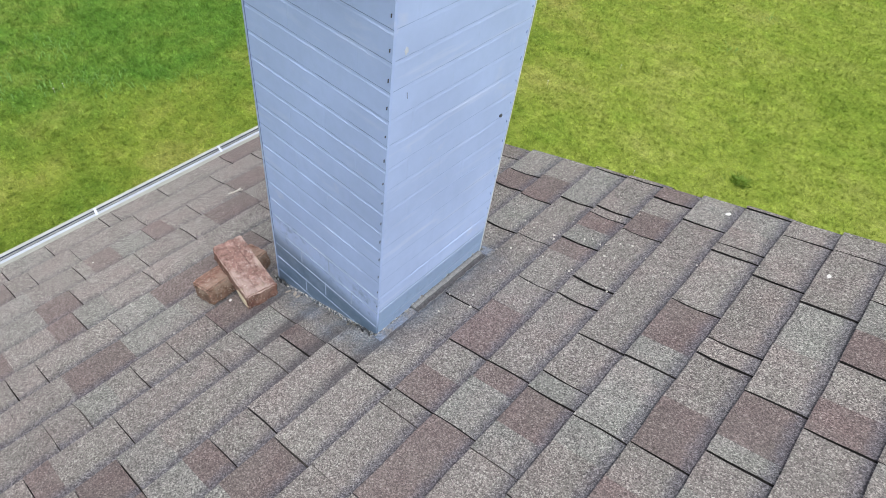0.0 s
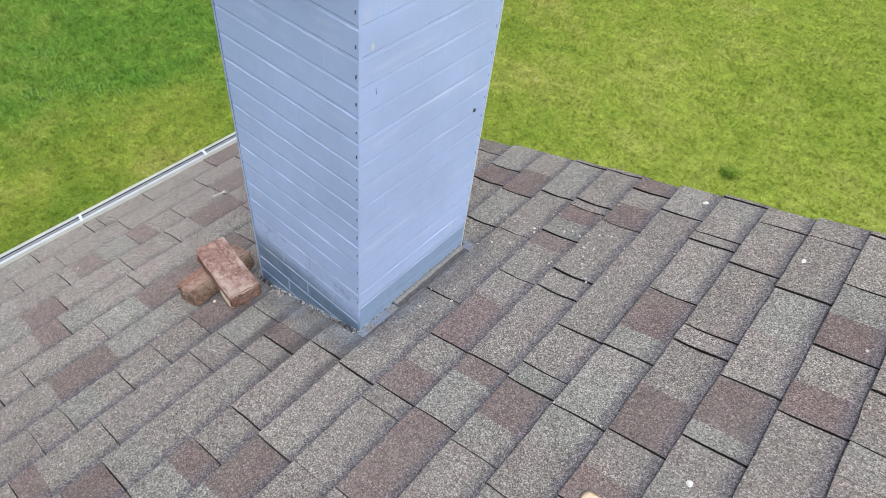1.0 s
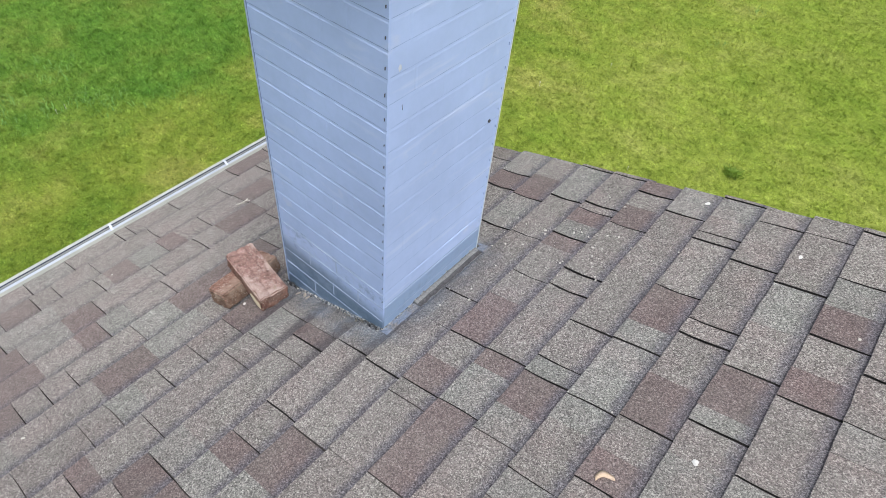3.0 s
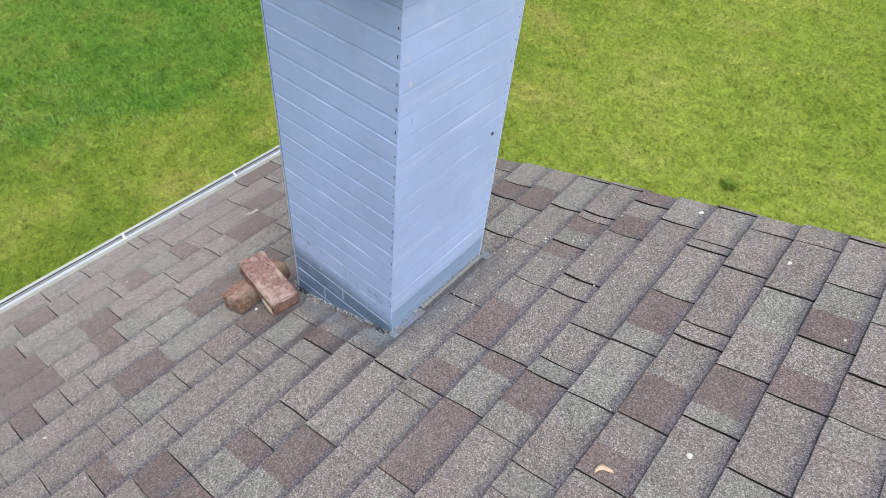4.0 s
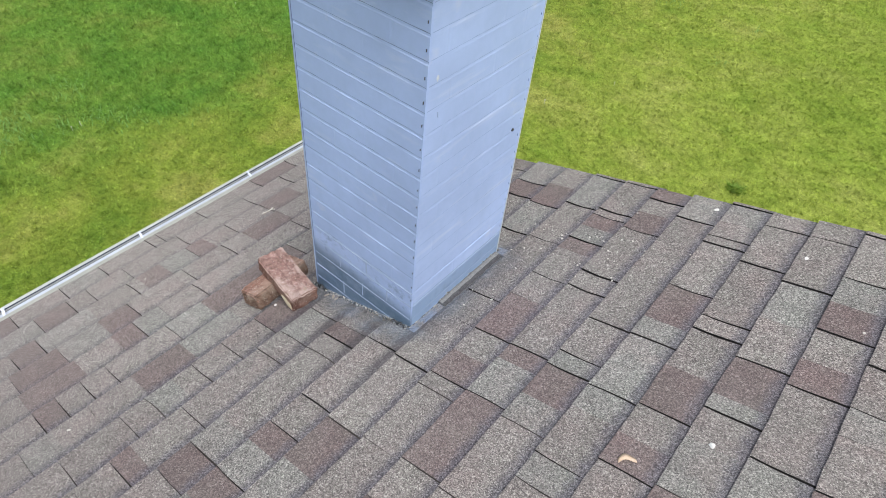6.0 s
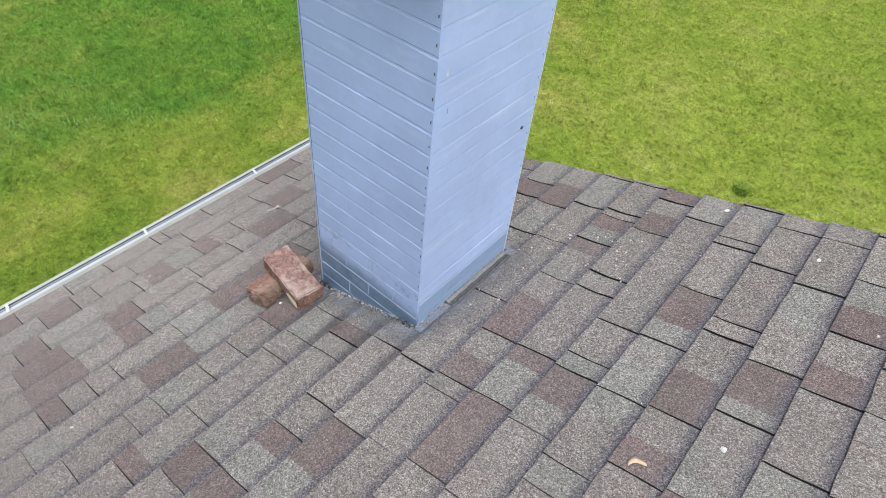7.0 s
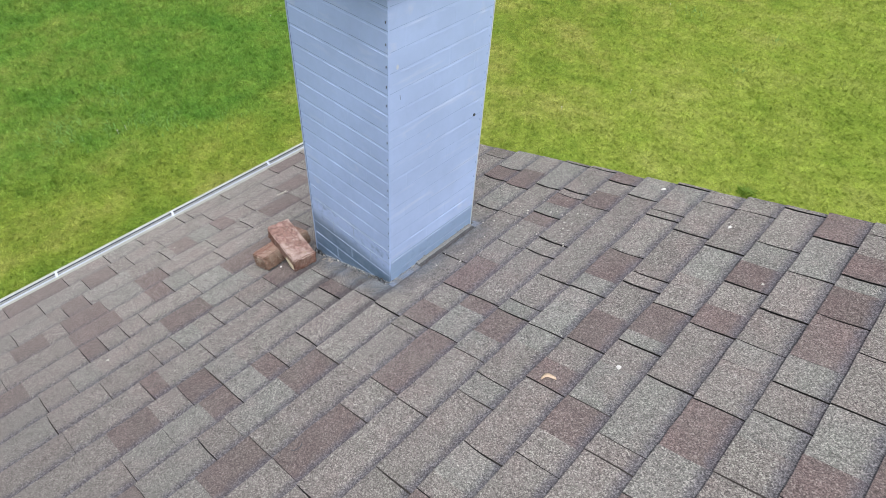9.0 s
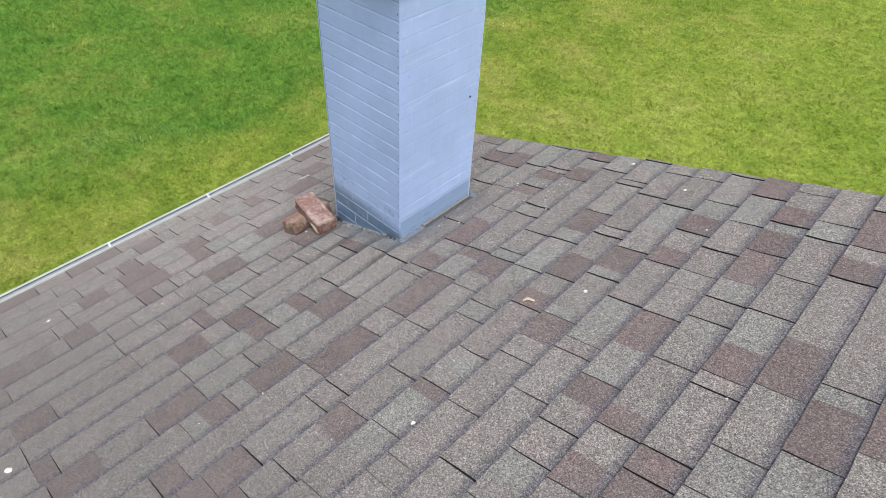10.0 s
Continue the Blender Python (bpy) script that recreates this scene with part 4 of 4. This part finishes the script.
# ---- a dark weed tuft and white clover heads in the lawn ----
def build_weeds():
    rnd = random.Random(3)
    bm = bmesh.new()
    for _ in range(320):
        a, r = rnd.uniform(0, 6.283), abs(rnd.gauss(0, 0.050))
        at = Vector((-0.02 + r * math.cos(a), 5.70 + r * math.sin(a), GROUND))
        q = rnd.uniform(0, 6.283)
        side = Vector((math.cos(q), math.sin(q), 0)) * rnd.uniform(0.003, 0.007)
        tip = at + Vector((math.cos(a) * rnd.uniform(0.01, 0.07), math.sin(a) * rnd.uniform(0.01, 0.07), rnd.uniform(0.02, 0.048)))
        mid = (at + tip) / 2 + Vector((0, 0, 0.012))
        v = [bm.verts.new(c) for c in (at - side, at + side, mid + side * 0.8, tip, mid - side * 0.8)]
        bm.faces.new(v)
    tagged(part("weeds", bm, simple("weed_green", (0.125, 0.235, 0.022), (0.205, 0.325, 0.036), 60, 0.6)), "dark green broad-leaved weeds standing in the lawn", "weed", kind="stuff")
    # coarse blue-green grass along the edge of the deeper lawn
    bm = bmesh.new()
    for x, y, n, r in ((-6.85, 0.49, 40, 0.14), (-6.87, 0.72, 46, 0.13), (-6.47, 0.51, 50, 0.13), (-6.38, 1.02, 34, 0.12), (-6.36, 1.40, 44, 0.11), (-6.10, 1.62, 60, 0.15),
                       (-7.11, 1.51, 40, 0.16), (-7.17, 1.25, 34, 0.15), (-5.63, 2.26, 20, 0.10), (-2.75, 9.70, 26, 0.12), (-1.25, 9.80, 18, 0.09), (-1.38, 8.34, 14, 0.08)):
        for _ in range(n):
            at = Vector((x + rnd.gauss(0, r), y + rnd.gauss(0, r), GROUND))
            q, lean = rnd.uniform(0, 6.283), rnd.uniform(0.4, 1.3)
            side = Vector((-math.sin(q), math.cos(q), 0)) * rnd.uniform(0.003, 0.0055)
            tall = rnd.uniform(0.04, 0.085)
            out = Vector((math.cos(q), math.sin(q), 0)) * tall * lean
            mid, tip = at + out * 0.4 + Vector((0, 0, tall * 0.62)), at + out + Vector((0, 0, tall * 0.80))
            v = [bm.verts.new(c) for c in (at - side, at + side, mid + side * 0.9, tip, mid - side * 0.9)]
            bm.faces.new((v[0], v[1], v[2], v[4]))
            bm.faces.new((v[4], v[2], v[3]))
    tagged(part("coarse_grass", bm, simple("coarse_grass_green", (0.105, 0.250, 0.045), (0.180, 0.345, 0.075), 9, 0.55)), "longer blue-green coarse grass blades in the lawn", "grass", kind="stuff")
    heads = bmesh.new()
    for _ in range(26):
        x, y = rnd.uniform(-12, 0.5), rnd.uniform(0.5, 12)
        if x > -4.3 and y < 4.6 or y > 14 + x:
            continue
        bmesh.ops.create_icosphere(heads, subdivisions=1, radius=rnd.uniform(0.005, 0.009), matrix=Matrix.Translation((x, y, GROUND + 0.06)))
        bmesh.ops.create_cone(heads, segments=4, radius1=0.0015, radius2=0.0015, depth=0.06, matrix=Matrix.Translation((x, y, GROUND + 0.03)))
    tagged(part("clover_heads", heads, CHALK), "scattered small white clover heads in the lawn", "clover", kind="stuff")


build_weeds()


# ---- shingles, course by course from the eave up ----
# For each course, from the gable towards the other end: colour of the tab (t tan, r red-brown, g grey-green, d umber),
# how far its end lies from the chimney line in centimetres, and | where it ends in an open cut.
LAID = {
    -10: "t55| r34| t4| t-16| t-21| t-42| g-58| t-77| r-102| t-117|",
    -9: "t47| t43| t22| t-12| t-37| t-52| t-60| r-72| g-91| t-112|",
    -8: "t38 r22| t4| t-7 r-15| g-27 r-37 t-41| t-57 g-76| r-85| t-91 g-105| g-137|",
    -7: "t22 r4 t-6| t-24| t-38 t-47| r-58 g-73| r-89| t-96 r-108| t-115| t-127",
    -6: "t20| t-27| t-41| g-51| r-59 t-72 r-90",
    -5: "t8| r-31 g-45| t-57 t-67| t-75| t-83| r-90| t-110 r-121| t-127 d-137",
    -4: "t-28 g-47 r-64 t-78| t-89 g-98| t-108|",
    -3: "t-10 r-26| t-39| t-50| t-57 g-66| t-74| t-92| t-109| g-139",
    -2: "d93| t-12| g-25| t-34| t-61| t-77 r-83| t-108| t-137| r-150",
    -1: "g86| r76| t-12| r-18| t-25| t-56 g-66| r-76| t-86 r-99 t-134 g-150|",
    0: "t88 r74| g55| t-12| t-38| t-49| r-56 g-66| r-75 g-87| g-100| t-116 g-129 t-144| r-150|",
    1: "t100| g79| t55| t21| t8| t-13| t-39| r-54 g-73| t-82| g-101| r-118| g-134",
    2: "t100| t80| t76| r68 g60| r53 t38| t26 r8| t-2 r-12| t-17| t-32 t-38| t-72| r-89| g-97| r-106 g-112| t-118 g-129",
    3: "r93| t84 r73| t46| t38| t8| r2 g-12| r-37| t-49| r-72| t-96 t-105 t-119|",
    4: "g86| t28| t13| g7| r-5 g-14| t-38| t-73| t-81| t-87 g-104| r-117|",
    5: "t100| g89 t80| t76| t52| r36 g28| g6| g-2 t-18| g-26| t-57| t-76| r-86 t-101|",
    6: "t92| t71| t44| t38| t22 r7| t-3 r-12| t-38| g-49 t-55| r-60 g-75| g-87 t-100|",
    7: "t92| t67| g50 t33| r19 g14| t4 g-11| r-24 t-33| t-57| t-80|",
    8: "t99| t76| g64 r52| t40 r30| t6| g-17| t-23| t-43| t-73|",
    9: "r86| g65| t45| t30| g24 g21 t5| r-12 g-28| r-38 t-48| t-60|",
    10: "t94| t82 r70| g64 r50| r36 r31 g20| t9| g0 t-12| t-33 r-41| t-52 r-62|",
    11: "t100| t76| g65| t40| t20| g3 r-10| t-16| t-41|",
    12: "t89| r65| t57 r46| t13 r-8| t-32| g-46|",
    13: "t0| g-6 r-25|",
    14: "r-17|",
}


def course_tabs(k, rnd):
    """(tone, v_high, v_low, cut above, cut below) along one course."""
    tabs, v, cut = [], RAKE + rnd.uniform(-0.010, 0.010), False
    for word in LAID.get(k, "").split():
        ends = word.endswith("|")
        low = int(word[1:].rstrip("|")) / 100
        if v - low > 0.012:
            tabs.append((word[0], v, low, cut, ends))
            v, cut = low, ends
    while v > -7.15:
        low = v - rnd.choice((0.07, 0.09, 0.11, 0.13, 0.16, 0.20, 0.24)) * rnd.uniform(0.85, 1.15)
        ends = rnd.random() < 0.62
        tabs.append((rnd.choice("ttttttrrggd"), v, low, cut, ends))
        v, cut = low, ends
    return tabs


def bow(k, v):
    """How far the middle of a cut strays from a straight line."""
    sag = (0.0055 if k < 4 else 0.0022) * min(1.0, max(0.0, (v - 0.15) / 0.25))
    return 0.0065 * noise.noise(Vector((k * 1.7 + 0.3, v * 5.3, 2.0))) - sag


def tab_mesh(k, high, low, cut_high, cut_low, raised, open_cut, rnd):
    """Vertices, faces and (across, along) coordinates of one tab in roof coordinates."""
    u0, u1 = butt(k), butt(k + 1)
    slit = 0.0007 if k < -2 or low < -0.10 and not open_cut else 0.0016 if low > 0.25 else 0.0012
    a, b = high - (slit if cut_high else 0.0), low + (slit if cut_low else 0.0)
    n = max(2, int(math.ceil((a - b) / 0.07)))
    slant = rnd.choice((0.0, 0.0002, -0.0003, 0.0004, 0.0006)) if cut_low else 0.0
    lift = (0.0092 if raised and low > 0.2 else 0.0080 if raised else 0.0070) + (0.0035 * rnd.random() if -4 <= k <= 1 and -0.35 < (a + b) / 2 < 0.0 else 0.0)
    cols = [a + (b - a) * i / n for i in range(n + 1)]
    curl = [(0.0010 if cut_low and i == n else 0.0) - (0.0009 if cut_high and i == 0 else 0.0) for i in range(n + 1)]
    tops = [(u0, lift), (u0 + 0.006, lift + 0.0004), *((u0 + f * (u1 - u0), lift + 0.0004 - (0.4 * lift - 0.0006) * f / 0.55) for f in (0.28, 0.55, 0.80)), (u1 + 0.024, 0.0012)]
    verts, uvs = [], []
    wave = [rnd.uniform(-0.0016, 0.0016) for _ in cols]
    for r, (u, h) in enumerate(tops):
        for c, v in enumerate(cols):
            uu = u + (wave[c] if r < 2 else 0.0)
            vv = v + (slant * r if c == n else 0.0)
            if 2 <= r <= 4 and (c == n and cut_low or c == 0 and cut_high):
                vv += bow(k, low if c == n else high) * (0.78, 1.0, 0.62)[r - 2]
            verts.append((uu, vv, h + swell(u, v) + (curl[c] if r < 5 else 0.0)))
            uvs.append(((u - u0) / (u1 - u0), v))
    m = n + 1
    under = len(verts)
    for u, h in ((u0 + 0.001, lift - 0.0062), (u1 + 0.024, -0.0035)):
        for c, v in enumerate(cols):
            verts.append((u + (wave[c] if u < u1 else 0.0), v, h + swell(u, v)))
            uvs.append(((u - u0) / (u1 - u0), v))
    faces = [(r * m + c, (r + 1) * m + c, (r + 1) * m + c + 1, r * m + c + 1) for r in range(5) for c in range(n)]
    faces += [(c, c + 1, under + c + 1, under + c) for c in range(n)]
    faces += [tuple(r * m for r in range(6))[::-1] + (under, under + m), tuple(r * m + n for r in range(6)) + (under + m + n, under + n)]
    return verts, faces, uvs, [0] * (5 * n) + [1] * (n + 2)


def mesh_of(name, verts, faces, uvs, mats, slots=None):
    me = bpy.data.meshes.new(name)
    me.from_pydata(verts, [], faces)
    layer = me.uv_layers.new(name="UVMap")
    order = np.empty(len(me.loops), np.int32)
    me.loops.foreach_get("vertex_index", order)
    layer.data.foreach_set("uv", np.array(uvs, np.float32)[order].ravel())
    for m in mats:
        me.materials.append(m)
    if slots is not None:
        me.polygons.foreach_set("material_index", np.array(slots, np.int32))
    me.update()
    return me


def build_shingles():
    rnd = random.Random(21)
    order = "trgd"
    rest = ([], [], [], [])
    single = 0
    for side in (0, 1):
        for k in range(-10, 24):
            raised = rnd.random() < 0.5
            for tone, high, low, ca, cb in course_tabs(k if side == 0 else 99 + k, rnd):
                if ca:
                    raised = not raised
                open_cut = rnd.random() < 0.35
                dusty = k < -2 or low < -0.10 and not open_cut
                vs, fs, uv, bare = tab_mesh(k, high, low, ca, cb, raised, open_cut, rnd)
                if side == 0:
                    vs = [tuple(on_roof(*p)) for p in vs]
                    near = -8 <= k <= 12 and (high + low) / 2 > -1.15 and low < 1.0
                    if near and single < 300:
                        ob = new("shingle", mesh_of("shingle", vs, fs, uv, [TONES[tone], DUSTY_SIDE if dusty else ASPHALT], bare))
                        ob.parent = roof
                        single += 1
                        continue
                else:
                    vs = [(2 * RIDGE * CS - p.x, p.y, p.z) for p in (on_roof(*q) for q in vs)]
                    fs = [f[::-1] for f in fs]
                base = len(rest[0])
                rest[0].extend(vs)
                rest[1].extend(tuple(i + base for i in f) for f in fs)
                rest[2].extend(uv)
                rest[3].extend((5 if dusty else 4) if b else order.index(tone) for b in bare)
    me = mesh_of("shingle_field", rest[0], rest[1], rest[2], [TONES[c] for c in order] + [ASPHALT, DUSTY_SIDE], rest[3])
    ob = new("shingle_field", me)
    ob.parent = roof
    tagged(ob, "further courses of the same mixed asphalt shingles", kind="stuff")
    caps = bmesh.new()
    for i in range(52):
        v = 0.98 - 0.155 * i
        for s in (-1, 1):
            add_box(caps, Matrix.Translation((RIDGE * CS + s * 0.062, v, RIDGE * SN - 0.004)) @ pose(0, 0, 0, 1.2, s * math.degrees(SLOPE), 0), 0.135, 0.185, 0.006)
    part("ridge_caps", caps, TONES["t"], roof, "tan ridge cap shingles")
    return single


build_shingles()
